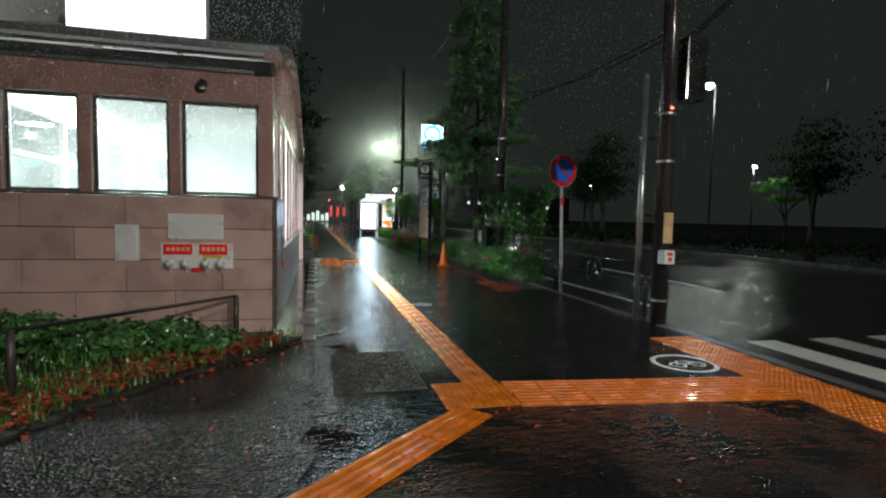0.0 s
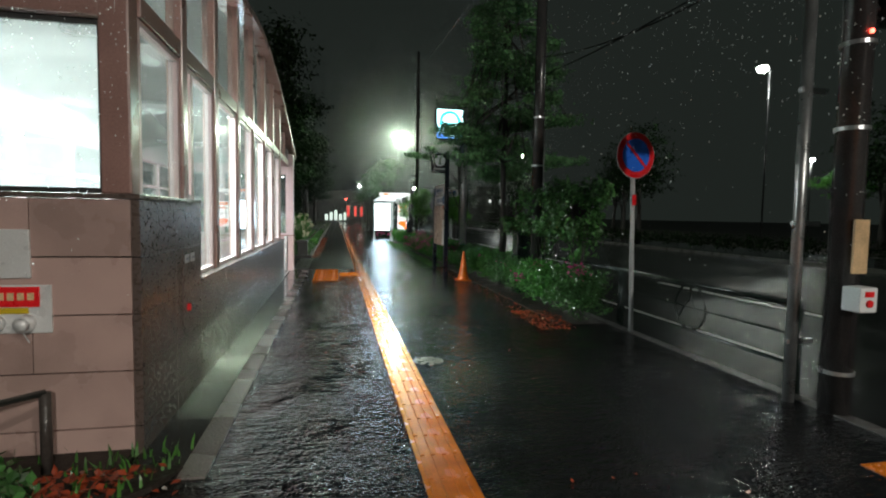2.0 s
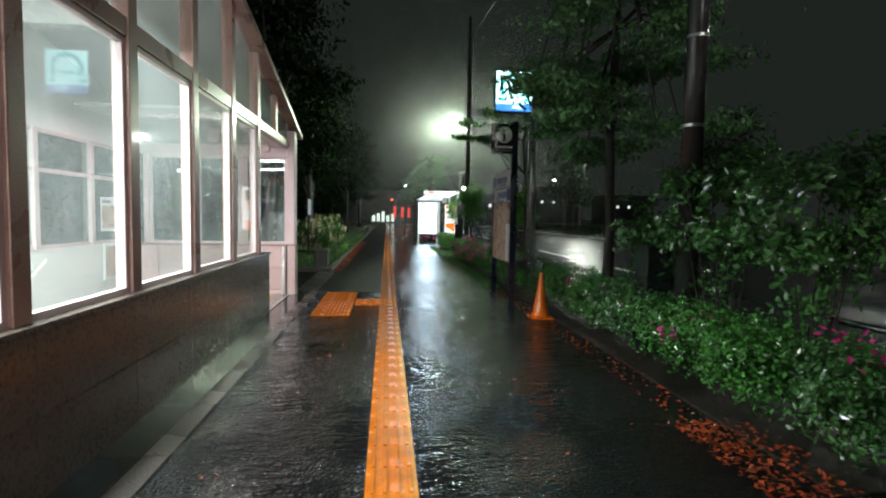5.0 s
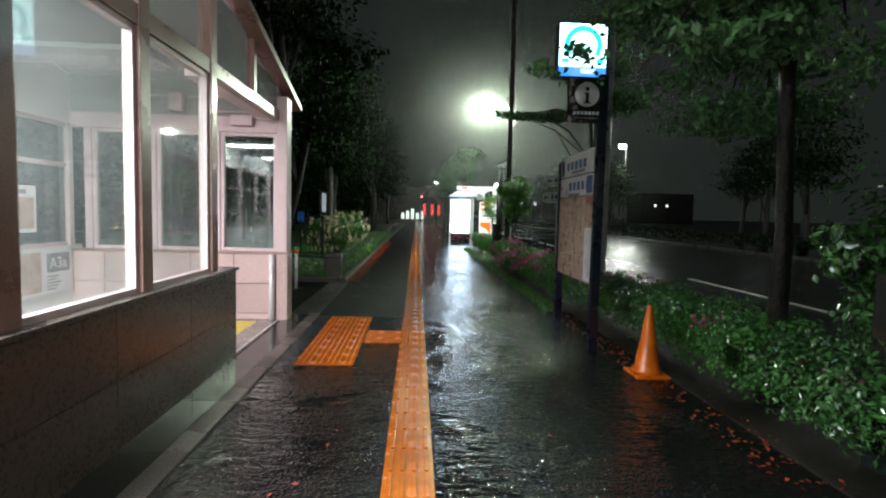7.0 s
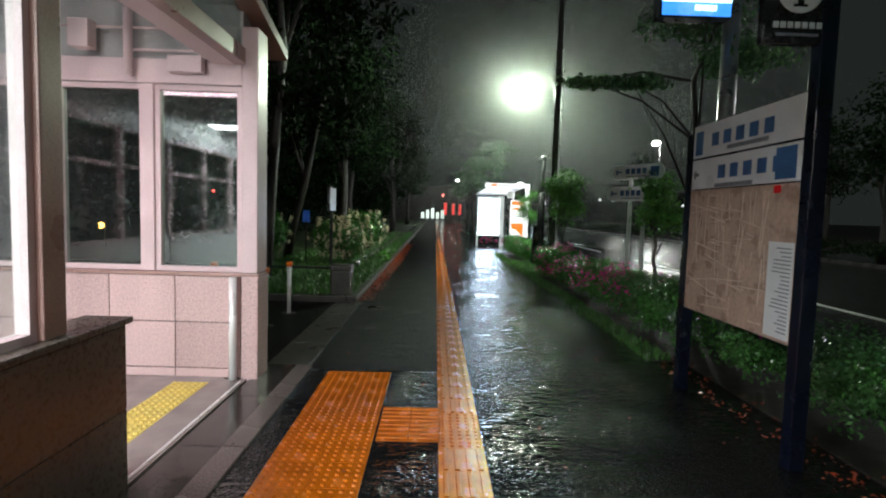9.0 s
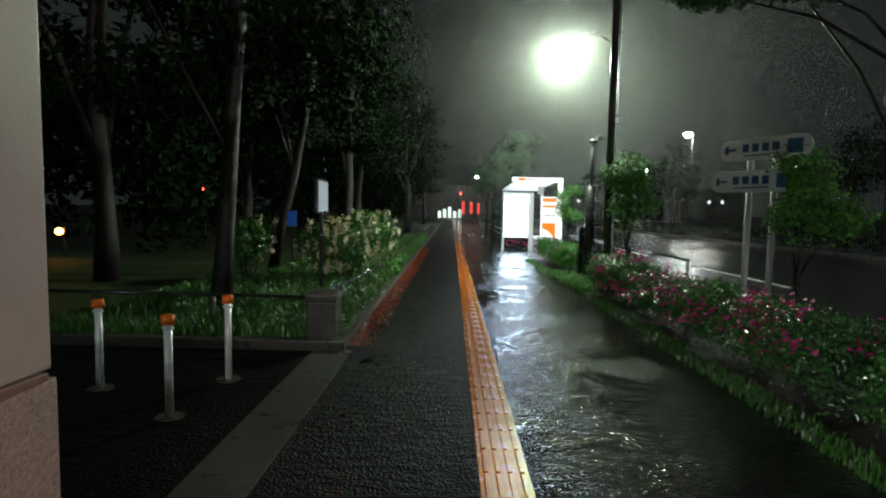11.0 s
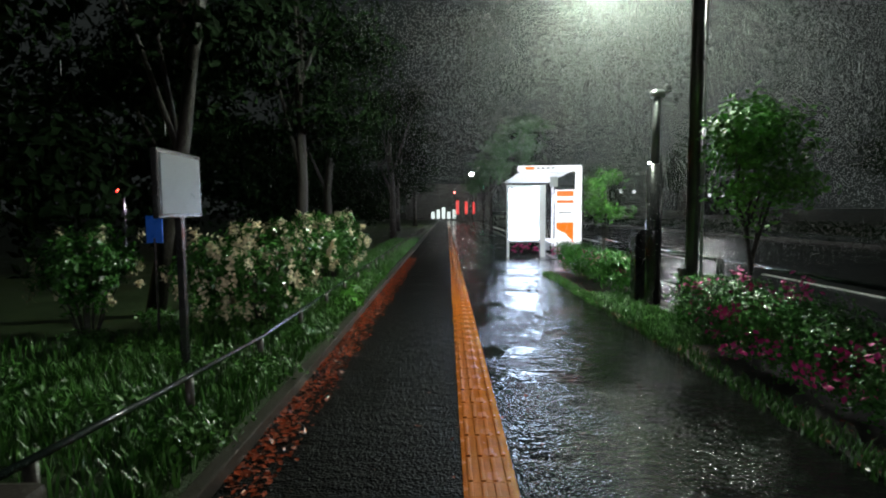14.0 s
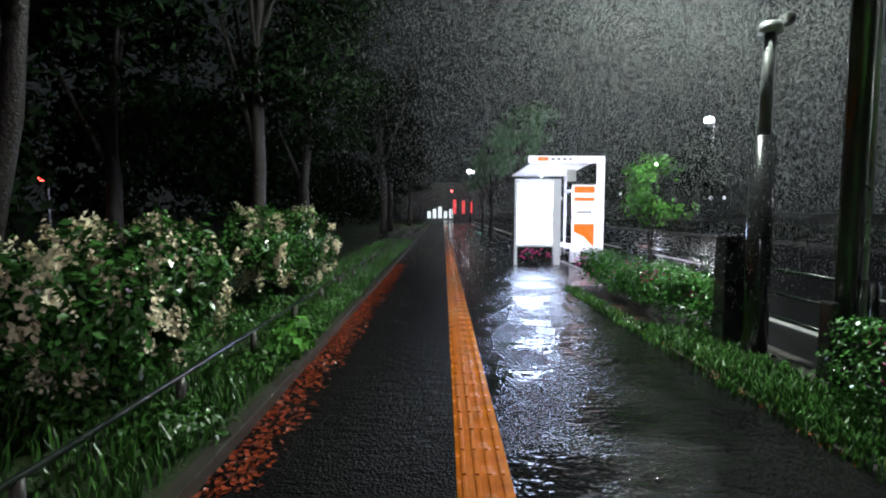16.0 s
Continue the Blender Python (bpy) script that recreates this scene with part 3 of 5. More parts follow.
part("transom", B((-0.43, -0.325, 13.85, 16.28, 2.762, 2.9), bevel=0.008), M_FRAME, hall, "beam over the open entrance")
part("beam_soffit", B((-0.62, -0.43, 13.85, 16.1, 2.765, 2.86), bevel=0.01), M_FRAME_IN, hall)
part("window_post", B((-0.42, -0.33, 15.0, 15.1, 2.9, roof_z(15.05) - 0.02)), M_FRAME, hall)
for a, b in ((13.85, 15.0), (15.1, 16.2)):
    part("upper_pane", B((-0.382, -0.376, a, b, 2.9, roof_z(b) + 0.02)), M_GLASS_CLEAR, hall).visible_shadow = False

# curved roof, white below, with a rim along the street side
def arch(x0, x1, t0, t1, n=28):
    bm = bmesh.new()
    rows = []
    for y in np.linspace(ROOF_Y[0], ROOF_Y[-1], n):
        z = roof_z(y)
        rows.append([bm.verts.new(c) for c in ((x0, y, z + t0), (x1, y, z + t0), (x1, y, z + t1), (x0, y, z + t1))])
    for r0, r1 in zip(rows, rows[1:]):
        for k in range(4):
            bm.faces.new((r0[k], r0[(k + 1) % 4], r1[(k + 1) % 4], r1[k]))
    bm.faces.new(rows[0]), bm.faces.new(rows[-1][::-1])
    return bm


part("roof", arch(X_BACK - 0.15, -0.24, 0.02, 0.10), M_ROOF, hall, "curved grey metal roof")
part("ceiling", arch(X_BACK, -0.40, -0.02, 0.016), M_CEIL, hall, "curved grey ceiling")
part("roof_rim", arch(-0.40, -0.20, -0.07, 0.018), M_FRAME, hall)

# back wall with dark windows, and the end wall of the porch
part("back_wall", B((X_BACK - 0.16, X_BACK, Y_FRONT, Y_END + 0.2, -2.6, 1.0), (X_BACK - 0.16, X_BACK, Y_FRONT, Y_END + 0.2, 2.62, 4.3)), M_WALL_IN, hall)
for i in range(9):
    y = 5.5 + 1.32 * i
    part("back_window_post", B((X_BACK - 0.1, X_BACK + 0.03, y - 0.05, y + 0.05, 1.0, 2.62), bevel=0.008), M_FRAME_IN, hall)
    if i < 8:
        w = part("back_window", B((X_BACK - 0.06, X_BACK + 0.01, y + 0.05, y + 1.27, 1.0, 1.05)), M_FRAME_IN, hall)
        for z in (2.04, 2.57):
            part("glazing_bar", B((X_BACK - 0.06, X_BACK + 0.01, y + 0.05, y + 1.27, z, z + 0.055)), M_FRAME_IN, w)
        part("pane", B((X_BACK - 0.03, X_BACK - 0.024, y + 0.05, y + 1.27, 1.05, 2.57)), M_GLASS_CLEAR, w)
part("hall_floor", B((X_BACK, -0.5, 13.4, Y_END, -0.12, 0.012)), M_FLOOR_IN, hall, "wet dark stone floor")
part("threshold", B((-0.5, -0.30, 14.27, 16.05, -0.12, 0.014)), M_FLOOR_IN, hall)
part("threshold_strip", B((-0.345, -0.325, 14.27, 16.0, 0.0, 0.018)), M_STEEL, hall, "thin steel threshold strip")
for i in range(14):
    part("stair", B((X_BACK, -0.5, 13.4 - 0.3 * (i + 1), 13.4 - 0.3 * i, -0.19 * (i + 1) - 0.2, -0.19 * (i + 1)), bevel=0.01), M_FLOOR_IN, hall)
part("stairwell_wall", B((-0.5, -0.42, 5.4, 13.4, -2.9, 0.9), (X_BACK, -0.5, 5.4, 5.5, -2.9, 1.58), (X_BACK, -0.5, 5.5, 9.3, -2.95, -2.85)), M_WALL_IN, hall)
part("hand_rail", T(((-0.6, 13.4, 0.85), (-0.6, 9.3, -1.8), 0.02), ((X_BACK + 0.12, 13.4, 0.85), (X_BACK + 0.12, 9.3, -1.8), 0.02)), M_STEEL, hall, "sloping steel handrail")
for i in range(5):
    piece("floor_tile", dot_in_mesh, (-0.74, 14.6 + 0.3 * i, 0.008), hall)

end = part("end_wall", B((X_BACK, -0.36, Y_END + 0.02, Y_END + 0.2, -0.1, 0.93)), M_GROUT, hall)
part("end_gable", B((X_BACK, -0.36, Y_END + 0.02, Y_END + 0.2, 2.585, 3.3)), M_GABLE, hall, "grey painted gable panel")
tile_mesh = mesh_of(B((0.004, 0.574, 0, 0.03, 0.004, 0.411), bevel=0.004), M_PINK_TILE, "wall_tile")
for i in range(5):
    for j, z in enumerate((0.51, 0.095)):
        piece("wall_tile", tile_mesh, (-0.95 - 0.578 * i, Y_END - 0.005, z), end)
    piece("wall_tile", tile_mesh, (-0.95 - 0.578 * i, Y_END - 0.005, 0.013), end, 0, (1, 1, 0.19))
part("end_sill", B((X_BACK, -0.2, Y_END - 0.03, Y_END + 0.2, 0.928, 0.958), bevel=0.006), M_FRAME, hall)
for a, b in ((-0.37, -1.13), (-1.22, -1.98), (-2.07, -2.83)):
    w = part("end_window", ring(1, Y_END + 0.03, Y_END + 0.1, b, a, 0.96, 2.585, 0.045), M_FRAME_IN, hall)
    part("pane", B((b + 0.04, a - 0.04, Y_END + 0.06, Y_END + 0.066, 0.99, 2.54)), M_GLASS_CLEAR, w)
for x in (-1.175, -2.025, -2.88):
    part("end_post", B((x - 0.045, x + 0.045, Y_END, Y_END + 0.12, 0.96, 2.6), bevel=0.008), M_FRAME_IN, hall)
part("end_header", B((X_BACK, -0.36, Y_END - 0.02, Y_END + 0.02, 2.585, 2.79), bevel=0.008), M_FRAME_IN, hall)
part("end_column", B((-0.36, -0.22, Y_END - 0.02, Y_END + 0.24, 0.96, 3.08), bevel=0.012), M_FRAME_IN, hall)
part("column_base", B((-0.36, -0.21, Y_END - 0.03, Y_END + 0.25, -0.02, 0.928), bevel=0.01), M_PINK_TILE, hall)
part("down_pipe", T(((-0.41, 16.02, 0.02), (-0.41, 16.02, 0.93), 0.035)), M_STEEL, hall, "short steel drain pipe", True)
part("conduit", T(((-1.28, 16.0, 2.62), (-1.28, 16.0, 3.3), 0.035), ((-1.28, 16.02, 2.84), (-0.5, 16.02, 2.84), 0.011), ((-2.1, 16.02, 3.02), (-0.5, 16.02, 3.02), 0.011)), M_FRAME_IN, hall, "painted conduit pipes", True)
part("speaker_box", B((-1.72, -1.55, 15.9, 16.02, 2.82, 3.05), bevel=0.012), M_FRAME_IN, hall, "small grey ceiling speaker")
part("junction_box", B((-0.95, -0.66, 15.98, 16.06, 2.66, 2.8), bevel=0.01), M_FRAME_IN, hall)
for y, z, l in ((7.6, 3.12, 2.2), (10.6, 3.12, 2.2), (14.2, 3.0, 1.8)):
    part("light_housing", B((-1.95 - l / 2, -1.95 + l / 2, y - 0.3, y + 0.3, z, z + 0.05), bevel=0.01), M_CEIL, hall, "long fluorescent ceiling light")

# fittings of the front wall
sign = thing("lit_sign_box", (-1.8, 5.5, 3.30), "glowing white sign box above the entrance roof edge", "sign")
part("case", B((-0.72, 0.72, 0.0, 0.16, 0.14, 0.9), bevel=0.012), M_WHITE, sign)
part("face", B((-0.70, 0.70, -0.012, -0.002, 0.155, 0.885)), G_SIGN, sign, "glowing white face")
part("bracket", B((-0.45, -0.39, 0.03, 0.1, -0.05, 0.14)), M_FRAME, sign)
part("bracket", B((0.39, 0.45, 0.03, 0.1, -0.05, 0.14)), M_FRAME, sign)

plate = thing("name_plate", (-1.16, 5.25, 1.12), "blank brushed steel plate screwed to the granite wall", "plate")
part("plate_sheet", B((-0.29, 0.29, -0.02, -0.002, 0.0, 0.29), bevel=0.006), M_STEEL, plate)
for x in (-0.265, 0.265):
    for z in (0.025, 0.265):
        part("screw", T(((x, -0.028, z), (x, -0.018, z), 0.010), seg=8), M_STEEL, plate)

hatch = thing("wall_hatch", (-1.86, 5.25, 0.88), "small steel inspection hatch in the granite wall", "hatch")
part("hatch_frame", B((-0.12, 0.12, -0.018, -0.002, 0.0, 0.40), bevel=0.005), M_STEEL, hatch)
part("hatch_door", B((-0.095, 0.095, -0.026, -0.016, 0.025, 0.375), bevel=0.004), M_STEEL, hatch)
part("knob", T(((-0.06, -0.034, 0.2), (-0.06, -0.024, 0.2), 0.012), seg=10), M_STEEL, hatch)

hydrant = thing("fire_hose_inlet", (-1.145, 5.25, 0.74), "steel fire hose inlet with red lettered plates and four caps", "hydrant")
part("backing", B((-0.38, 0.38, -0.015, -0.002, 0.05, 0.34), bevel=0.005), M_STEEL, hydrant)
for x in (-0.20, 0.17):
    p = part("red_plate", B((x - 0.15, x + 0.15, -0.024, -0.014, 0.21, 0.33), bevel=0.003), M_RED, hydrant, "red enamel plate")
    for k in range(5):
        part("lettering", B((x - 0.12 + 0.052 * k, x - 0.085 + 0.052 * k, -0.027, -0.023, 0.25, 0.295)), M_CREAM, p)
part("yellow_plate", B((0.06, 0.26, -0.024, -0.014, 0.17, 0.205), bevel=0.002), M_YELLOW, hydrant)
part("low_red_plate", B((-0.06, 0.06, -0.024, -0.014, 0.02, 0.06), bevel=0.002), M_RED, hydrant)
for x in (-0.29, -0.12, 0.09, 0.25):
    part("hose_cap", T(((x, -0.015, 0.115), (x, -0.07, 0.11), 0.05, 0.052), ((x, -0.07, 0.11), (x, -0.095, 0.108), 0.04, 0.028), seg=18), M_STEEL, hydrant, "round steel hose cap", True)
    part("cap_chain", T(((x, -0.06, 0.06), (x + 0.02, -0.04, 0.0), 0.004), seg=6), M_STEEL, hydrant)

side_box = thing("wall_cover", (-0.28, 6.12, 0.62), "flush brown steel cover with two small pale plates", "cover")
part("cover", B((0.002, 0.010, 0.0, 0.36, 0.0, 0.62), bevel=0.003), M_BASE_STONE, side_box)
for y in (0.05, 0.21):
    pl = part("plate", B((0.010, 0.014, y, y + 0.11, 0.50, 0.57), bevel=0.002), M_POST, side_box, "pale lettered plate")
    part("lettering", B((0.014, 0.016, y + 0.015, y + 0.095, 0.525, 0.545)), M_GREYBAR, pl)
# red reflection on the stone, built as a small red disc
part("red_reflection_disc", T(((0.008, 0.12, 0.14), (0.03, 0.12, 0.14), 0.035, 0.028), seg=16), M_RED, side_box, "round red disc put in for a red reflection", True)

# things inside the hall
board = thing("exit_guide_board", (X_BACK + 0.02, 15.0, 0.40), "white station guide board with a map on the porch wall", "notice board")
part("panel", B((0, 0.02, 0.0, 1.0, 0.0, 0.60), bevel=0.005), M_WHITE, board)
part("map_print", B((0.02, 0.024, 0.04, 0.44, 0.05, 0.55)), M_MAP, board, "printed area map")
part("exit_plate", B((0.02, 0.026, 0.54, 0.96, 0.28, 0.52)), M_GREYBAR, board, "grey exit number plate")
for k in range(5):
    part("lettering", B((0.02, 0.024, 0.54, 0.70 + 0.05 * (k % 3), 0.06 + 0.04 * k, 0.075 + 0.04 * k)), M_GREYBAR, board)
curve = bpy.data.curves.new("exit_code", "FONT")
curve.body, curve.size, curve.extrude = "A3a", 0.2, 0.001
txt = new("exit_code", curve)
txt.parent = board
txt.matrix_basis = pose(0.029, 0.58, 0.33, 90, 0, 90)
curve.materials.append(M_WHITE)
poster = thing("paper_map", (X_BACK + 0.04, 14.92, 1.2), "pale paper map taped inside the porch window", "poster")
part("sheet", B((0, 0.004, 0.0, 0.46, 0.0, 0.56)), M_WHITE, poster)
part("map_print", B((0.004, 0.006, 0.04, 0.42, 0.05, 0.42)), M_MAP, poster, "printed street plan")
part("heading", B((0.004, 0.006, 0.04, 0.30, 0.46, 0.51)), M_GREYBAR, poster)
exit_sign = thing("exit_sign", (-2.8, 6.6, 1.95), "green glowing emergency exit sign", "sign")
part("sign_case", B((-0.22, 0.22, -0.03, 0.03, 0, 0.13), bevel=0.008), M_WHITE, exit_sign)
part("sign_face", B((-0.2, 0.2, -0.036, -0.03, 0.015, 0.115)), G_GREENSIGN, exit_sign)
part("hanger", T(((0, 0, 0.13), (0, 0, 1.6), 0.012), seg=8), M_FRAME_IN, exit_sign)

# ---- signs and poles of the pavement ----
def disc(bm, c, r, thick, axis_turn, seg=40):
    bmesh.ops.create_cone(bm, cap_ends=True, segments=seg, radius1=r, radius2=r, depth=thick, matrix=Matrix.Translation(c) @ pose(0, 0, 0, 90, 0, axis_turn))
    return bm


no_park = thing("no_parking_sign", (4.86, 8.11, 0.0), "round blue and red no-parking sign on a grey pole", "road sign", turn=9)
no_park.matrix_basis = pose(4.86, 8.11, 0, 0, -1.9, 9)
part("pole", T(((0, 0, -0.02), (0, 0, 2.68), 0.031), seg=16), M_POST, no_park, "", True)
part("sign_disc", disc(bmesh.new(), (0, -0.05, 2.38), 0.30, 0.012, 0), M_RED, no_park, "red rimmed disc")
part("blue_field", disc(bmesh.new(), (0, -0.058, 2.38), 0.218, 0.010, 0), M_BLUE, no_park)
part("white_rim", disc(bmesh.new(), (0, -0.047, 2.38), 0.306, 0.010, 0), M_WHITE, no_park)
slash = B((-0.215, 0.215, -0.004, 0.004, -0.017, 0.017))
bmesh.ops.transform(slash, matrix=Matrix.Translation((0, -0.064, 2.38)) @ pose(0, 0, 0, 0, 45, 0), verts=slash.verts)
part("red_slash", slash, M_RED, no_park)
part("clamp", B((-0.045, 0.045, -0.045, 0.035, 2.2, 2.24), (-0.045, 0.045, -0.045, 0.035, 2.5, 2.54), bevel=0.005), M_GALV, no_park)
part("sticker", B((-0.035, 0.035, -0.036, -0.033, 1.72, 1.86)), M_RED, no_park)

util = thing("utility_pole", (4.87, 5.15, 0.0), "tall dark concrete utility pole carrying a signal and cables", "pole")
part("shaft", T(((0, 0, -0.12), (0, 0, 9.0), 0.115, 0.09), seg=24), M_POLE, util, "", True)
for z in (0.32, 2.25, 2.9):
    part("steel_band", T(((0, 0, z), (0, 0, z + 0.03), 0.121), seg=24), M_GALV, util)
part("notice_plate", B((-0.07, 0.07, -0.135, -0.118, 1.14, 1.56), bevel=0.004), M_CREAM, util, "tall cream notice plate")
part("bracket_arm", T(((0, 0, 3.7), (0.85, -0.1, 4.5), 0.04), ((0, 0, 3.2), (0.35, -0.03, 3.2), 0.025), ((0, 0, 3.8), (0.35, -0.03, 3.8), 0.025)), M_BLACK, util)
sb = part("signal_box", B((0.16, 0.48, -0.16, 0.12, 3.1, 3.95), bevel=0.02), M_BLACK, util, "black pedestrian signal housing seen from behind")
part("visor", B((0.13, 0.51, 0.12, 0.32, 3.5, 3.53), (0.13, 0.51, 0.12, 0.32, 3.92, 3.95)), M_BLACK, sb)
push = part("push_button_box", B((-0.14, 0.02, -0.27, -0.12, 0.86, 1.05), bevel=0.012), M_WHITE, util, "white crossing push-button box")
part("button", T(((-0.06, -0.285, 0.93), (-0.06, -0.27, 0.93), 0.028), seg=16), M_RED, push)
part("button_label", B((-0.10, -0.02, -0.276, -0.27, 0.98, 1.02)), M_RED, push)
part("small_light", T(((-0.02, -0.13, 2.98), (-0.02, -0.115, 2.98), 0.018), seg=10), G_REDL, util)
pipe = thing("conduit_pole", (4.70, 5.42, 0.0), "thin galvanised steel conduit pole beside the utility pole", "pole")
part("pipe", T(((0, 0, -0.02), (0, 0, 3.45), 0.045), seg=16), M_GALV, pipe, "", True)
part("cap", T(((0, 0, 3.45), (0, 0, 3.52), 0.052, 0.03), seg=16), M_GALV, pipe)
for z in (0.5, 1.5, 2.6):
    part("clamp", B((-0.06, 0.2, -0.02, 0.02, z, z + 0.04)), M_GALV, pipe)


def cable(name, a, b, sag, r=0.012):
    pts = [Vector(a).lerp(Vector(b), k / 16) - Vector((0, 0, sag * 4 * (k / 16) * (1 - k / 16))) for k in range(17)]
    ob = part(name, chain(bmesh.new(), pts, r, 6), M_BLACK)
    return tagged(ob, "thin black overhead cable slung between poles", "cable", "overhead cables")


cable("overhead_cable", (4.87, 5.15, 3.98), (4.66, 11.17, 4.55), 0.25)
cable("overhead_cable", (4.87, 5.15, 4.05), (4.66, 11.17, 4.2), 0.1)
cable("overhead_cable", (4.87, 5.15, 8.0), (4.56, 25.76, 8.2), 0.4)


def bar_run(p, a, b, z0, z1, n, name, ornament):
    """A guard rail panel from a to b along y, with a wheel-like ornament in it."""
    part("end_post", T(((0, a, -0.1), (0, a, z1 + 0.03), 0.035), seg=12), M_RAIL, p, "", True)
    part("end_post", T(((0, b, -0.1), (0, b, z1 + 0.03), 0.035), seg=12), M_RAIL, p, "", True)
    part("top_rail", T(((0, a, z1), (0, b, z1), 0.026), seg=12), M_RAIL, p, "", True)
    part("bottom_rail", T(((0, a, z0), (0, b, z0), 0.018), seg=10), M_RAIL, p, "", True)
    part("middle_rail", T(((0, a, (z0 + z1) / 2), (0, b, (z0 + z1) / 2), 0.014), seg=10), M_RAIL, p, "", True)
    if ornament:
        m, r = (a + b) / 2, (z1 - z0) / 2 - 0.01
        zc = (z0 + z1) / 2
        part("ring", chain(bmesh.new(), [(0, m + r * math.cos(k * math.tau / 28), zc + r * math.sin(k * math.tau / 28)) for k in range(29)], 0.014, 8), M_RAIL, p)
        for s in (-1, 1):
            part("scroll", chain(bmesh.new(), [(0, m + s * (0.10 + 0.10 * math.cos(3.6 * k / 20)), zc - 0.18 + 0.4 * k / 20) for k in range(21)], 0.010, 6), M_RAIL, p)


for a, b, orn in ((5.62, 8.55, True), (8.62, 11.5, False), (23.4, 26.3, False), (26.4, 29.3, False), (29.4, 32.3, False)):
    r = thing("guard_rail", (4.98 if a < 20 else 5.25, 0, 0), "dark green-black steel guard rail along the wet kerb", "guard rail", "guard rails")
    bar_run(r, a, b, 0.24, 0.79, 3, "rail", orn)

cone = thing("traffic_cone", (3.88, 13.75, 0.0), "bright orange plastic traffic cone on the wet pavement", "traffic cone")
part("foot", B((-0.17, 0.17, -0.17, 0.17, 0.0, 0.03), bevel=0.012), M_CONE, cone)
cb = bmesh.new()
chain(cb, [(0, 0, z) for z in (0.028, 0.06, 0.09, 0.36, 0.66, 0.69, 0.70)], [0.145, 0.14, 0.12, 0.074, 0.028, 0.024, 0.012], 28)
part("cone_body", cb, M_CONE, cone, "", True)

# street map with its two posts
street_map = thing("street_map_board", (3.63, 14.7, 0.0), "street map board with pale headings between two navy posts", "map board")
part("post", B((-0.05, 0.05, -0.10, -0.01, -0.02, 3.14), bevel=0.008), M_NAVY, street_map)
part("post", B((-0.05, 0.05, 1.39, 1.48, -0.02, 2.3), bevel=0.008), M_NAVY, street_map)
panel = part("panel", B((-0.03, 0.03, -0.01, 1.39, 0.76, 2.36), bevel=0.004), M_NAVY, street_map)
part("map_sheet", B((-0.038, -0.031, 0.0, 1.38, 0.77, 1.80)), M_MAP, panel, "faded brown street map")
part("legend", B((-0.041, -0.037, 0.01, 0.26, 0.79, 1.42)), M_WHITE, panel, "white legend column")
part("heading", B((-0.038, -0.031, 0.0, 1.38, 1.81, 2.06), bevel=0.003), M_WHITE, panel, "white direction heading")
part("heading", B((-0.038, -0.031, 0.0, 1.38, 2.075, 2.35), bevel=0.003), M_WHITE, panel, "white direction heading")
for k in range(5):
    for z, off in ((2.20, 0.30), (1.93, 0.42)):
        part("lettering", B((-0.041, -0.037, 1.38 - off - 0.17 * k - 0.10, 1.38 - off - 0.17 * k, z - 0.045, z + 0.06)), M_BLUEBAR, panel)
for z, y in ((2.15, 0.35), (1.86, 0.5)):
    part("lettering", B((-0.041, -0.037, y, y + 0.5, z - 0.045, z - 0.015)), M_GREYBAR, panel)
part("pictogram", B((-0.042, -0.037, 1.22, 1.34, 2.10, 2.30), bevel=0.002), M_BLUEBAR, panel, "blue pictogram")
part("pictogram", B((-0.042, -0.037, 0.05, 0.25, 1.83, 2.04), bevel=0.002), M_BLUEBAR, panel, "blue pictogram")
part("arrow", B((-0.041, -0.037, 1.26, 1.34, 1.92, 1.945), (-0.041, -0.037, 1.31, 1.335, 1.90, 1.965)), M_GREYBAR, panel)
part("red_mark", B((-0.041, -0.037, 0.18, 0.25, 1.74, 1.79)), M_RED, panel)
rs = random.Random(4)
for k in range(22):
    part("legend_line", B((-0.043, -0.040, 0.03, 0.10 + 0.12 * rs.random(), 0.83 + 0.026 * k, 0.838 + 0.026 * k)), M_GREYBAR, panel)
for k in range(64):
    y, z, l = 0.28 + 1.0 * rs.random(), 0.80 + 0.95 * rs.random(), 0.08 + 0.4 * rs.random()
    street = B((-0.0405, -0.0375, 0, l, -0.003 - 0.003 * (k % 4 == 0), 0.003))
    turn = rs.choice((0.12, 0.2, -0.08, 1.45, 1.62, 1.75)) + rs.uniform(-0.06, 0.06)
    l *= 0.5
    bmesh.ops.transform(street, matrix=Matrix.Translation((0, min(1.34 - 2 * l * max(0, math.cos(turn)), y), min(1.76 - 2 * l * max(0, math.sin(turn)), z))) @ Matrix.Rotation(turn, 4, "X"), verts=street.verts)
    part("map_street", street, M_STREET, panel)
info = thing("information_sign", (3.44, 14.64, 2.6), "dark sign with a white round i symbol on the map post", "sign")
part("plate", B((-0.21, 0.20, -0.03, 0.03, 0.0, 0.50), bevel=0.008), M_BLACK, info)
part("symbol_disc", disc(bmesh.new(), (0, -0.034, 0.31), 0.135, 0.008, 0), M_WHITE, info, "white disc")
part("symbol", B((-0.018, 0.018, -0.042, -0.037, 0.22, 0.33), (-0.035, 0.018, -0.042, -0.037, 0.315, 0.33), (-0.04, 0.04, -0.042, -0.037, 0.21, 0.225), (-0.02, 0.02, -0.042, -0.037, 0.35, 0.39)), M_BLACK, info)
for k in range(7):
    part("lettering", B((-0.15 + 0.043 * k, -0.12 + 0.043 * k, -0.036, -0.03, 0.09, 0.125)), M_WHITE, info)
part("lettering", B((-0.13, 0.12, -0.036, -0.03, 0.045, 0.06)), M_GREYBAR, info)

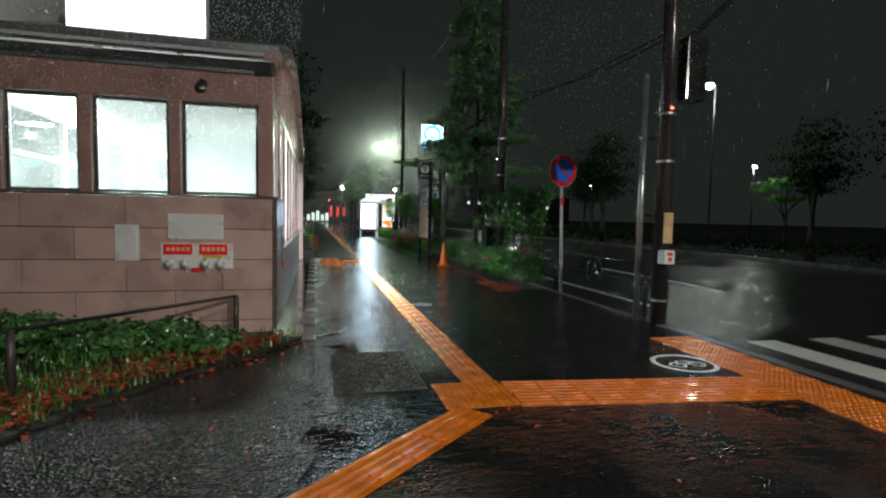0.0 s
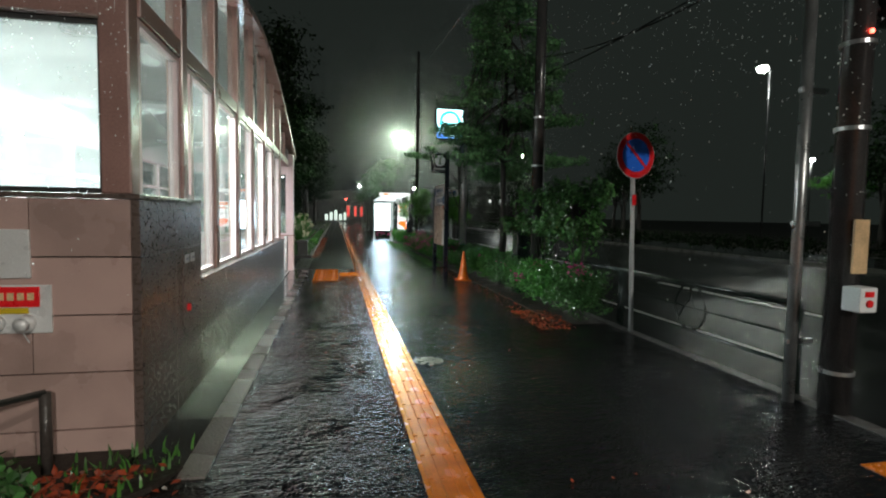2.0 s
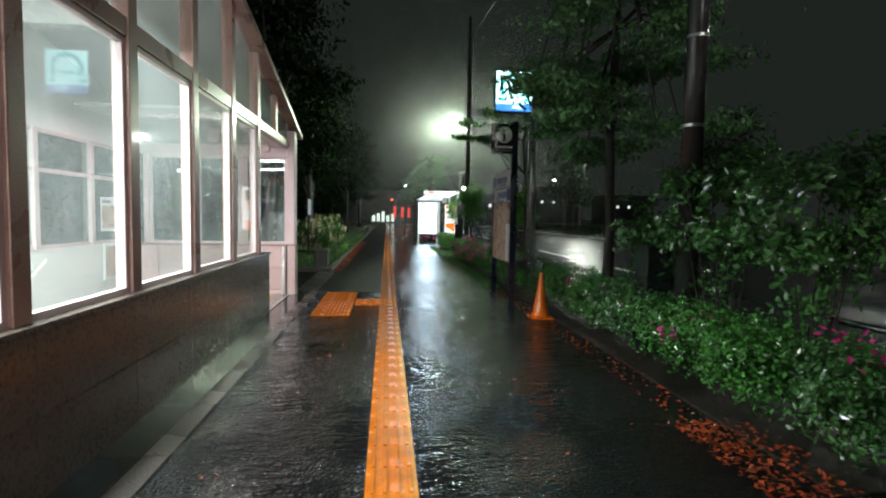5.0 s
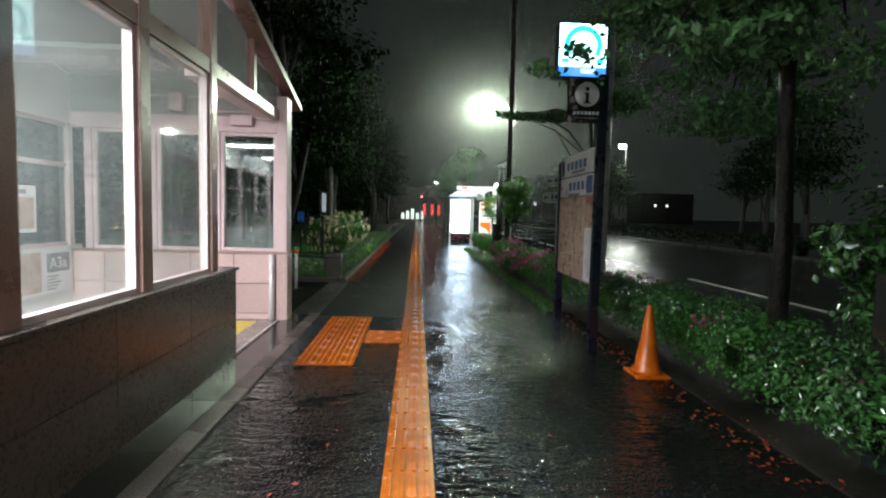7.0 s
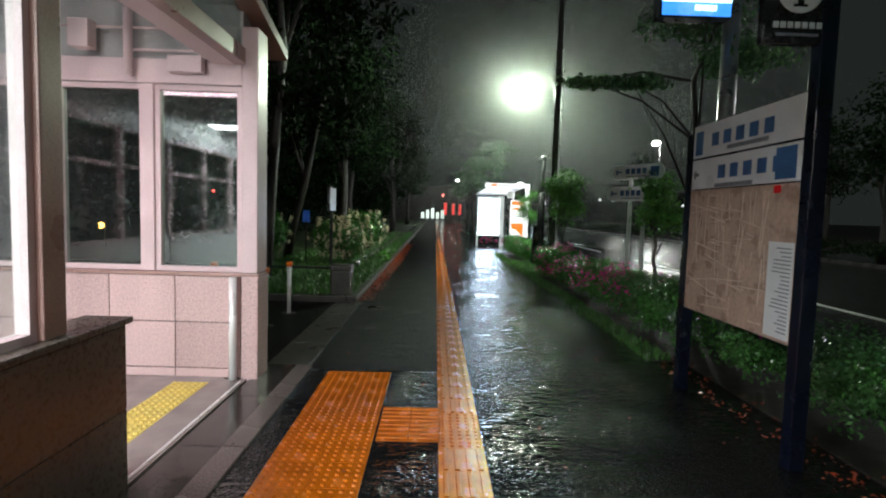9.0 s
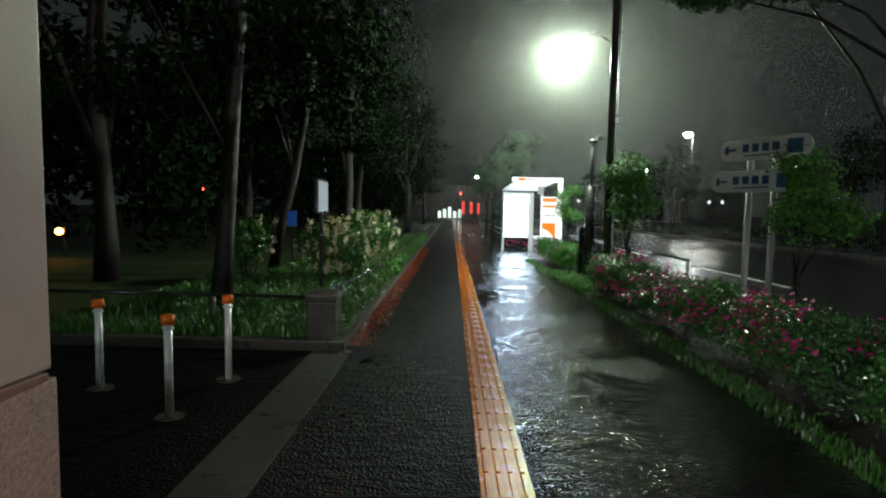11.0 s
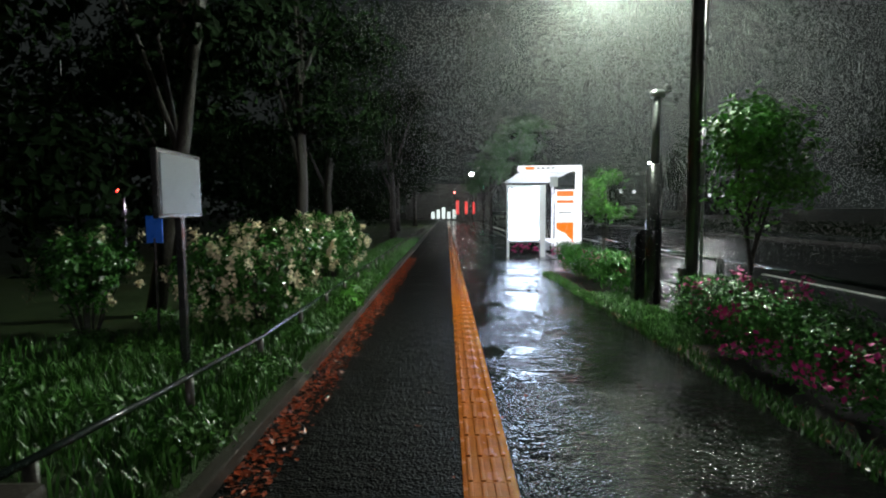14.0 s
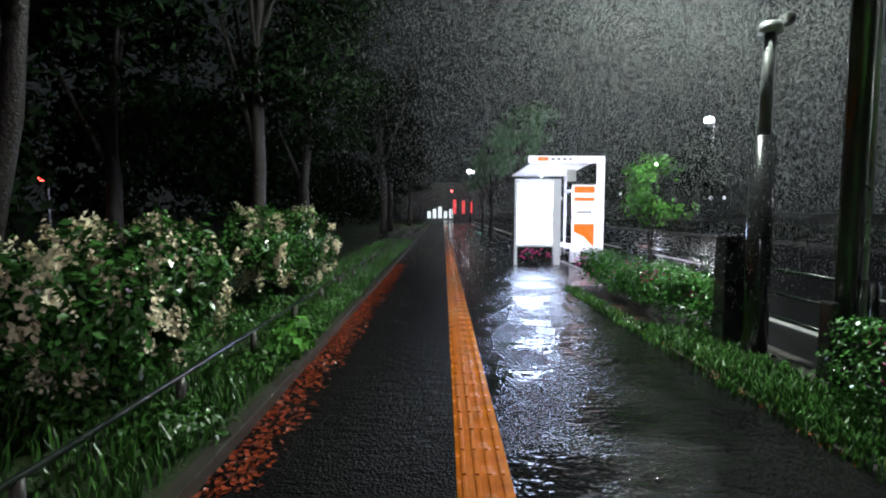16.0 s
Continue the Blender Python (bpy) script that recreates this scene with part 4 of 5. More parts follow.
metro = thing("subway_sign", (4.36, 17.9, 0.0), "square lit blue and white subway sign on a grey pole", "sign")
part("pole", T(((0.52, 0.05, 0), (0.52, 0.05, 4.95), 0.10), seg=20), M_GALV, metro, "", True)
box_m = part("lamp_box", B((-0.43, 0.43, -0.11, 0.11, 3.94, 4.86), bevel=0.02), M_NAVY, metro)
part("white_face", B((-0.41, 0.41, -0.122, -0.11, 4.12, 4.84)), G_CYANW, box_m, "glowing white face")
part("blue_band", B((-0.41, 0.41, -0.122, -0.11, 3.96, 4.115)), G_BLUE, box_m, "glowing blue band")
emblem = chain(bmesh.new(), [(0.30 * math.sin(a) * 0.95, -0.126, 4.48 + 0.28 * math.cos(a)) for a in np.linspace(-2.2, 2.2, 25)], 0.045, 6)
bmesh.ops.scale(emblem, vec=(1, 0.12, 1), verts=emblem.verts, space=Matrix.Translation((0, 0.126, 0)))
part("emblem", emblem, G_CYAN, box_m, "cyan arc emblem")
for x0, x1, z0, z1 in ((-0.36, -0.24, 4.18, 4.25), (0.24, 0.36, 4.18, 4.25), (-0.14, 0.14, 4.36, 4.42)):
    part("emblem_bar", B((x0, x1, -0.13, -0.122, z0, z1)), G_CYAN, box_m)
for k in range(3):
    part("lettering", B((-0.02 + 0.09 * k, 0.05 + 0.09 * k, -0.128, -0.122, 4.02, 4.08)), G_CYANW, box_m)

arrows = thing("direction_sign", (4.98, 21.2, 0.0), "two white arrow-ended direction boards on grey posts", "sign", turn=-58)
for x in (-0.02, 0.28):
    part("post", T(((x, 0.02, 0), (x, 0.02, 2.3), 0.038), seg=14), M_POST, arrows, "", True)
for z, x0 in ((1.86, -0.50), (2.26, -0.40)):
    b = bmesh.new()
    ends = [(x0 + 0.13 - 0.13 * math.sin(q), z + 0.135 + 0.135 * math.cos(q)) for q in np.linspace(0, math.pi, 11)]
    ends += [(x0 + 0.97 + 0.13 * math.sin(q), z + 0.135 - 0.135 * math.cos(q)) for q in np.linspace(0, math.pi, 11)]
    face = b.faces.new([b.verts.new((px, -0.045, pz)) for px, pz in ends])
    back = bmesh.ops.extrude_face_region(b, geom=[face])
    bmesh.ops.translate(b, vec=(0, 0.03, 0), verts=[v for v in back["geom"] if isinstance(v, bmesh.types.BMVert)])
    bmesh.ops.recalc_face_normals(b, faces=b.faces)
    p = part("board", b, M_WHITE, arrows)
    part("arrow", B((x0 + 0.08, x0 + 0.22, -0.051, -0.045, z + 0.125, z + 0.155), (x0 + 0.08, x0 + 0.12, -0.051, -0.045, z + 0.09, z + 0.19)), M_BLUEBAR, p)
    for k in range(4):
        part("lettering", B((x0 + 0.30 + 0.12 * k, x0 + 0.38 + 0.12 * k, -0.051, -0.045, z + 0.10, z + 0.20)), M_BLUEBAR, p)
    part("lettering", B((x0 + 0.32, x0 + 0.74, -0.051, -0.045, z + 0.045, z + 0.065)), M_GREYBAR, p)
    part("pictogram", B((x0 + 0.83, x0 + 1.0, -0.051, -0.045, z + 0.05, z + 0.22)), M_BLUEBAR, p)


def street_lamp(at, height, reach, label, dark_to, head_r, material, group=""):
    """A lamp pole with a bracket and a hanging head; reach is the head's offset."""
    p = thing("street_lamp", at, label, "street lamp", group)
    if dark_to:
        part("sleeve", T(((0, 0, -0.02), (0, 0, dark_to), 0.11, 0.105), seg=20), M_BLACK, p, "thick black wrapped lower shaft", True)
    part("shaft", T(((0, 0, dark_to), (0, 0, height), 0.055, 0.045), seg=14), M_POLE if dark_to else M_BLACK, p, "", True)
    hx, hy = reach
    part("bracket", T(((0, 0, height - 0.12), (hx, hy, height - 0.02), 0.025), seg=8), M_GALV, p, "", True)
    part("lamp_head", T(((hx, hy, height - 0.05), (hx, hy, height + 0.05), head_r * 1.1, head_r * 0.5), seg=16), M_GALV, p, "", True)
    bm = bmesh.new()
    bmesh.ops.create_uvsphere(bm, u_segments=16, v_segments=10, radius=head_r, matrix=Matrix.Translation((hx, hy, height - 0.08 - head_r * 0.3)) @ Matrix.Diagonal((1, 1, 0.7, 1)))
    g = part("globe", bm, material, p, "glowing lamp glass", True)
    g.visible_shadow = False
    return p


sleeve = thing("sleeved_pole", (4.44, 26.75, 0.0), "grey steel pole with a thick black sleeve and small floodlight", "pole")
part("sleeve", T(((0, 0, -0.02), (0, 0, 2.2), 0.12, 0.112), seg=20), M_BLACK, sleeve, "thick black wrapped lower shaft", True)
part("shaft", T(((0, 0, 2.2), (0.02, 0, 3.22), 0.06, 0.05), seg=14), M_ROOF, sleeve, "grey upper shaft", True)
part("cap", T(((0.02, 0, 3.18), (0.02, 0, 3.27), 0.11, 0.10), seg=16), M_GALV, sleeve, "", True)
head = part("floodlight", B((0.10, 0.20, -0.10, 0.02, 3.24, 3.34), bevel=0.02), M_GALV, sleeve, "small steel floodlight")
part("arm", T(((0.02, 0, 3.24), (0.15, -0.04, 3.29), 0.014), seg=8), M_GALV, head)
tagged(part("meter_cabinet", B((4.28, 4.50, 27.05, 27.27, 0.0, 1.22), bevel=0.015), M_BLACK), "narrow black metal cabinet beside the sleeved pole", "cabinet")
tagged(part("pole_base_stone", B((4.24, 4.66, 26.5, 27.0, -0.02, 0.035), bevel=0.01), M_KERB), "flat concrete footing under the sleeved pole", "footing")
dark = thing("lamp_pole", (4.56, 25.76, 0.0), "thick wet black pole carrying a bright greenish street lamp", "street lamp")
part("shaft", T(((0, 0, 0), (0, 0, 9.0), 0.085, 0.07), seg=20), M_POLE, dark, "", True)
part("cable_guard", B((-0.16, -0.09, -0.08, 0.08, 0.1, 0.75), bevel=0.02), M_BLACK, dark)
part("conduit", T(((0.10, -0.05, 0.2), (0.09, -0.05, 6), 0.018), seg=8), M_GALV, dark, "", True)
part("bracket", chain(bmesh.new(), [(0, 0, 5.1), (-0.25, 0.5, 5.5), (-0.55, 1.15, 5.56), (-0.77, 1.5, 5.5)], 0.028, 8), M_POLE, dark, "curved lamp bracket", True)
hood = part("lamp_head", T(((-0.77, 1.5, 5.41), (-0.77, 1.5, 5.52), 0.10, 0.06), seg=18), M_GALV, dark, "", True)
gl = bmesh.new()
bmesh.ops.create_uvsphere(gl, u_segments=16, v_segments=10, radius=0.17, matrix=Matrix.Translation((-0.77, 1.5, 5.30)) @ Matrix.Diagonal((1, 1, 0.7, 1)))
part("globe", gl, G_LAMP, hood, "glowing lamp glass", True).visible_shadow = False
pole_b = thing("utility_pole", (4.66, 11.17, 0.0), "tall dark utility pole among shrubs", "pole")
part("shaft", T(((0, 0, 0), (0, 0, 9.0), 0.115, 0.09), seg=20), M_POLE, pole_b, "", True)
for z in (2.5, 3.4):
    part("steel_band", T(((0, 0, z), (0, 0, z + 0.03), 0.12), seg=20), M_GALV, pole_b)
part("conduit", T(((0.13, 0.05, 0.2), (0.13, 0.05, 3.2), 0.025), seg=8), M_GALV, pole_b, "", True)
tagged(part("control_cabinet", B((4.45, 4.75, 11.6, 11.9, 0.0, 1.25), bevel=0.015), M_RAIL), "narrow dark green control cabinet behind the shrubs", "cabinet")
for at, h, reach, r, lab in (((25.2, 27.7, 0), 10.4, (-0.5, 0), 0.30, "tall road lamp glowing white beyond the road"), ((3.9, 71.5, 0), 5.4, (0, -0.5), 0.28, "distant street lamp glowing beside the path"), ((26.9, 71.4, 0), 10.4, (-0.5, 0), 0.42, "distant tall road lamp glowing white"), ((30.3, 29.5, 0), 5.6, (0, -0.1), 0.14, "small park lamp glowing beyond the road"), ((27.0, 46.0, 0), 5.0, (0, -0.1), 0.13, "small park lamp glowing beyond the road"), ((29.0, 90.0, 0), 8.0, (0, -0.1), 0.32, "distant park lamp glowing in the rain"), ((34.0, 16.0, 0), 5.0, (0, -0.1), 0.10, "small park lamp glowing beyond the road"), ((13.0, 84.0, 0), 6.0, (0, -0.1), 0.26, "distant street lamp glowing in the rain")):
    street_lamp(at, h, reach, lab, 0, r, G_FARLAMP, "far lamps")

# ---- bus shelter ----
shelter = thing("bus_shelter", (3.2, 36.0, 0.0), "white bus shelter with a glowing poster panel and orange end panel", "bus shelter")
# frame and legs emit a little, in place of glare from the poster
part("poster_frame", ring(1, -0.06, 0.06, 0.10, 1.20, 0.5, 2.36, 0.07), G_FRAME_GLOW, shelter, "poster frame with its brightness put in as glow")
part("frame_leg", B((0.10, 0.17, -0.06, 0.06, 0, 0.5)), G_FRAME_GLOW, shelter)
part("frame_leg", B((1.20, 1.36, -0.06, 0.06, 0, 2.36), bevel=0.006), G_FRAME_GLOW, shelter)
part("poster", B((0.17, 1.13, -0.03, 0.03, 0.57, 2.25)), G_AD, shelter, "glowing white poster")
part("flower_poster", B((0.17, 1.13, -0.03, 0.03, 0.08, 0.49)), M_BLACK, shelter, "dark panel with magenta print")
pr = random.Random(8)
for k in range(26):
    x, z = 0.22 + 0.85 * pr.random(), 0.14 + 0.28 * pr.random()
    part("print_patch", B((x, x + 0.07, -0.034, -0.03, z, z + 0.05)), M_FLOWER_P, shelter)
# portal frame, end panel and orange bands carry added glow, not lamps
part("portal_frame", B((0.45, 2.52, -0.14, 0.0, 2.80, 2.98), (2.34, 2.52, -0.14, 0.0, 0, 2.80), bevel=0.01), G_PALE, shelter, "white portal frame given its own glow")
part("portal_mark", B((0.68, 0.98, -0.146, -0.14, 2.84, 2.95)), G_ORANGE, shelter)
for k in range(4):
    part("lettering", B((1.05 + 0.16 * k, 1.15 + 0.16 * k, -0.146, -0.14, 2.86, 2.93)), M_GREYBAR, shelter)
part("end_panel", B((1.66, 2.30, -0.12, -0.06, 0.38, 2.20), bevel=0.006), G_PALE, shelter, "white end panel given its own glow")
part("orange_band", B((1.70, 2.26, -0.128, -0.12, 1.98, 2.16), (1.70, 2.26, -0.128, -0.12, 1.76, 1.86)), G_ORANGE, shelter, "orange band")
wedge = bmesh.new()
wv = [wedge.verts.new(c) for c in ((1.70, -0.128, 1.14), (2.26, -0.128, 1.14), (2.26, -0.128, 0.50), (1.98, -0.128, 0.78), (1.70, -0.128, 0.92))]
wedge.faces.new(wv)
bmesh.ops.solidify(wedge, geom=wedge.faces[:], thickness=-0.006)
part("orange_wedge", wedge, G_ORANGE, shelter, "orange curved field")
for k in range(5):
    part("lettering", B((1.78 + 0.085 * k, 1.84 + 0.085 * k, -0.126, -0.12, 1.42, 1.49)), M_GREYBAR, shelter)
roof_s = bmesh.new()
rv = [roof_s.verts.new(c) for c in ((-0.04, -0.2, 2.42), (1.42, -0.2, 2.42), (2.75, 1.9, 2.98), (0.85, 1.9, 2.98))]
roof_s.faces.new(rv)
bmesh.ops.solidify(roof_s, geom=roof_s.faces[:], thickness=0.06)
part("roof", roof_s, M_WHITE, shelter, "sloping white roof")
part("back_rail", B((2.3, 2.36, 0, 3.7, 0.3, 0.4), (2.3, 2.36, 0, 3.7, 2.1, 2.2), (2.3, 2.38, 3.62, 3.7, 0, 2.8)), M_WHITE, shelter)
part("bench", B((1.7, 2.2, 0.5, 3.2, 0.40, 0.45), (1.8, 2.1, 0.6, 0.7, 0, 0.4), (1.8, 2.1, 3.0, 3.1, 0, 0.4)), M_WHITE, shelter)
part("hanging_sign", B((1.5, 1.75, -0.1, -0.04, 2.3, 2.62), bevel=0.006), M_WHITE, shelter)
lamp_point("shelter_light", (4.4, 37.2, 1.9), 260, (0.95, 0.98, 1.0), 0.12)

# ---- bollards, posts and rails of the little park ----
for x, y in ((-0.77, 19.07), (-0.83, 18.2), (-1.72, 18.75)):
    bo = thing("bollard", (x, y, 0), "slim steel bollard with an orange reflective cap", "bollard", "driveway bollards")
    part("tube", T(((0, 0, 0.0), (0, 0, 0.70), 0.029), seg=18), M_STEEL, bo, "", True)
    part("ring", T(((0, 0, 0.66), (0, 0, 0.675), 0.040), seg=18), M_WHITE, bo)
    part("cap", T(((0, 0, 0.70), (0, 0, 0.765), 0.048, 0.046), seg=18), M_CONE, bo, "orange plastic cap", True)
    part("foot_plate", T(((0, 0, 0.0), (0, 0, 0.012), 0.10), seg=20), M_KERB, bo)

tagged(part("park_kerb", B((-9.0, 0.06, 20.08, 20.22, -0.1, 0.11), (-0.05, 0.05, 20.22, 120, -0.1, 0.09), bevel=0.012), M_STONE_POST), "low mossy concrete kerb round the planted strip", "kerb", kind="structure")
tagged(part("planted_bed", B((-60, -0.06, 20.22, 120, -0.16, 0.075)), M_LAWN), "grassy planted bed behind a low kerb", "ground", kind="structure")
stub = thing("stone_post", (-0.25, 20.45, 0.05), "squat dark weathered stone post at the bed's corner", "post")
sb2 = bmesh.new()
box(sb2, -0.17, 0.17, -0.17, 0.17, 0.0, 0.46, bevel=0.03)
part("block", sb2, M_STONE_POST, stub)
part("cap_stone", B((-0.185, 0.185, -0.185, 0.185, 0.44, 0.55), bevel=0.035), M_STONE_POST, stub)
rail = thing("park_rail", (-0.45, 20.6, 0.05), "low dark pipe rail on short posts along the planted bed", "rail")
part("pipe", chain(bmesh.new(), [(0, 0, 0.46), (0, 1.2, 0.38), (0, 3.2, 0.29), (0, 60, 0.29)], 0.02, 10), M_RAIL, rail, "", True)
for k in range(30):
    part("post", T(((0, 0.42 + 1.35 * k, 0), (0, 0.42 + 1.35 * k, 0.42 if k == 0 else (0.34 if k == 1 else 0.29)), 0.03), seg=10), M_STONE_POST, rail, "", True)
rail2 = thing("park_rail", (-0.42, 20.45, 0.05), "low dark pipe rail on short posts before the grass", "rail")
part("pipe", T(((0, 0, 0.48), (-7, 0.15, 0.48), 0.022), seg=12), M_RAIL, rail2, "", True)
for k in range(5):
    part("post", T(((-1.15 - 1.4 * k, 0.05, 0), (-1.15 - 1.4 * k, 0.05, 0.48), 0.03), seg=10), M_STONE_POST, rail2, "", True)
BED_EDGE = [(0.02, 4.97), (-0.48, 4.12), (-1.15, 3.42), (-1.70, 2.45), (-2.3, 1.2), (-3.2, 0.2)]


def bed_x(y):
    """The street-side edge of the bed under the granite wall."""
    return np.interp(y, [b[1] for b in BED_EDGE[::-1]], [b[0] for b in BED_EDGE[::-1]])


bb = bmesh.new()
er = random.Random(17)
rim = [(float(bed_x(y)) + er.uniform(-0.04, 0.04), y) for y in np.linspace(4.97, 0.2, 44)]
bb.faces.new([bb.verts.new((x, y, 0.035)) for x, y in [(-9, 5.25), (-0.33, 5.25), (-0.33, 5.05)] + rim + [(-9, 0.2)]])
for v in bmesh.ops.extrude_face_region(bb, geom=bb.faces[:])["geom"]:
    if isinstance(v, bmesh.types.BMVert):
        v.co.z = -0.1
tagged(part("front_bed", bb, M_GROUND), "low ragged bed of dark soil under the granite wall", "ground", kind="structure")
frail = thing("bed_rail", (0, 0, 0), "low black sloping pipe rail in the shrubs before the wall", "rail")
part("pipe", T(((-0.70, 5.0, 0.5), (-3.1, 2.3, 0.5), 0.02), seg=10), M_RAIL, frail, "", True)
part("post", T(((-0.70, 5.0, 0), (-0.70, 5.0, 0.5), 0.03), seg=10), M_STONE_POST, frail, "", True)
part("post", T(((-2.1, 3.42, 0), (-2.1, 3.42, 0.5), 0.03), seg=10), M_STONE_POST, frail, "", True)

nb = thing("park_notice_board", (-1.05, 23.5, 0.0), "framed pale notice board on a dark post", "notice board")
part("post", B((-0.03, 0.03, -0.03, 0.03, 0.05, 1.5), bevel=0.008), M_BLACK, nb)
part("frame", B((-0.03, 0.03, -0.37, 0.37, 1.48, 2.06), bevel=0.01), M_BLACK, nb)
part("sheet", B((0.03, 0.036, -0.33, 0.33, 1.52, 2.02)), M_NOTICE, nb, "pale blank notice sheet")
wet_lid = thing("park_label", (-1.9, 24.6, 0.0), "small blue label plate on a thin post", "sign")
part("post", T(((0, 0, 0.05), (0, 0, 1.25), 0.015), seg=8), M_BLACK, wet_lid)
part("plate", B((-0.09, 0.09, -0.01, 0.01, 1.2, 1.5), bevel=0.005), M_BLUE, wet_lid)
manhole = thing("manhole_cover", (1.86, 7.06, 0.0), "round worn iron manhole cover in wet asphalt", "manhole cover")
part("lid", T(((0, 0, -0.01), (0, 0, 0.006), 0.16), seg=28), M_IRON, manhole)
for k in range(5):
    part("rib", B((-0.12, 0.12, -0.11 + 0.05 * k, -0.09 + 0.05 * k, 0.005, 0.009)), M_IRON, manhole)
drain = thing("gravel_patch", (0.7, 3.6, 0.0), "rough patch of wet exposed gravel set in the pavement", "pavement patch")
part("frame", B((-0.38, 0.38, -0.62, 0.62, -0.01, 0.004)), M_GROUT, drain)
gr = random.Random(3)
gv = bmesh.new()
for k in range(620):
    bmesh.ops.create_icosphere(gv, subdivisions=1, radius=gr.uniform(0.008, 0.017), matrix=Matrix.Translation((gr.uniform(-0.36, 0.36), gr.uniform(-0.6, 0.6), 0.006)) @ Matrix.Diagonal((1, 1, 0.6, 1)))
tagged(part("gravel", gv, M_GRANITE_PEBBLE, drain, "", True), kind="stuff")
mark = thing("bicycle_mark", (3.82, 3.3, 0.0), "worn white round painted mark on the pavement", "pavement marking")
mk = bmesh.new()
chain(mk, [(0.30 * math.cos(k * math.tau / 36), 0.30 * math.sin(k * math.tau / 36), 0.0) for k in range(37)], 0.028, 6)
bmesh.ops.scale(mk, vec=(1, 1, 0.09), verts=mk.verts)
part("ring", mk, M_WHITE_LINE, mark)
mk = bmesh.new()
for cx in (-0.11, 0.11):
    chain(mk, [(cx + 0.075 * math.cos(k * math.tau / 18), -0.05 + 0.075 * math.sin(k * math.tau / 18), 0.0) for k in range(19)], 0.014, 5)
chain(mk, [(-0.11, -0.05, 0), (-0.04, 0.08, 0), (0.07, 0.08, 0), (0.11, -0.05, 0)], 0.012, 5)
chain(mk, [(-0.04, 0.08, 0), (0.0, -0.05, 0), (0.07, 0.08, 0)], 0.012, 5)
bmesh.ops.scale(mk, vec=(1, 1, 0.15), verts=mk.verts)
part("wheels", mk, M_WHITE_LINE, mark)

# ---- plants ----
def stems(parent, n, spread, height, seed, r=0.012):
    rr = random.Random(seed)
    for _ in range(n):
        a = rr.random() * math.tau
        tip = Vector((math.cos(a) * spread * rr.uniform(0.3, 1), math.sin(a) * spread * rr.uniform(0.3, 1), height * rr.uniform(0.6, 1)))
        mid = tip * 0.5 + Vector((rr.uniform(-0.05, 0.05), rr.uniform(-0.05, 0.05), 0.05))
        part("stem", chain(bmesh.new(), [(tip.x * 0.15, tip.y * 0.15, 0), mid, tip], [r, r * 0.7, r * 0.3], 5), M_BARK, parent)


def shrub(name, at, blobs, n, leaf, material, label, seed, group="", flowers=0, flower_material=None, gaps=0.0, fsize=0.05, category="shrub"):
    p = thing(name, at, label, category, group)
    b0 = blobs[0]
    if name == "tall_shrub":
        stems(p, 9, min(b0[3], b0[4]) * 0.7, b0[2] + b0[5] * 0.5, seed)
    pts, face = in_blobs(blobs, n, seed, 0.45, gaps, 0.22)
    ok = pts[:, 2] > 0.02
    quads("crown", pts[ok], face[ok], leaf, leaf * 0.5, material, p)
    if flowers:
        rs2 = np.random.RandomState(seed + 5)
        c, f = in_blobs(blobs, flowers * 2, seed + 3, 0.97)
        f, c = f[(c[:, 2] > 0.3) & (c[:, 0] < 0.2)], c[(c[:, 2] > 0.3) & (c[:, 0] < 0.2)]
        k = 24
        cc = np.repeat(c, k, 0) + rs2.normal(size=(len(c) * k, 3)) * np.array([1.5, 1.8, 0.8]) * fsize
        quads("blossom", cc, np.repeat(f, k, 0) + rs2.normal(size=(len(c) * k, 3)) * 0.6, fsize, fsize * 0.75, flower_material, p)
    return p


# azalea hedge along the road side of the pavement
hr = random.Random(11)
hedge_y = [8.9, 9.9, 10.9, 12.0, 13.1, 14.2, 15.3, 16.4, 17.5, 18.6, 19.6, 20.6, 21.6, 22.5, 23.4, 24.2, 25.0, 27.7, 28.7, 29.7, 30.7, 31.5]
for i, y in enumerate(hedge_y):
    w = 0.50 + 0.08 * hr.random()
    x = 4.50 if y < 17.0 else (4.28 if y < 24.5 else (4.42 if y < 26 else 4.38))
    h = 0.40 + 0.06 * hr.random() if y > 12.5 else 0.44
    blobs = [(0, 0, h, w, 0.68, h)] + [(hr.uniform(-0.32, 0.32), hr.uniform(-0.45, 0.45), h * hr.uniform(1.0, 1.3), 0.3, 0.34, 0.28) for _ in range(6)]
    fl = 1 if y < 18 else (11 if 18.5 < y < 24.5 else 3)
    shrub("azalea_bush", (x, y, 0.0), blobs, 8500 if 8 < y < 26 else 7000, 0.05, M_LEAF_AZ if i % 3 else M_LEAF_DK, "rain-wet azalea bush with magenta blossoms in the roadside hedge" if fl > 5 else "rain-wet azalea bush in the roadside hedge", 40 + i, "roadside hedge", fl, M_FLOWER_P, 0.12)
tagged(part("hedge_soil", B((4.05, 4.78, 8.6, 17.0, -0.02, 0.012), (3.75, 4.78, 17.0, 31.8, -0.02, 0.012)), M_GROUND), "strip of dark leaf-strewn soil under the hedge", "ground", kind="structure")
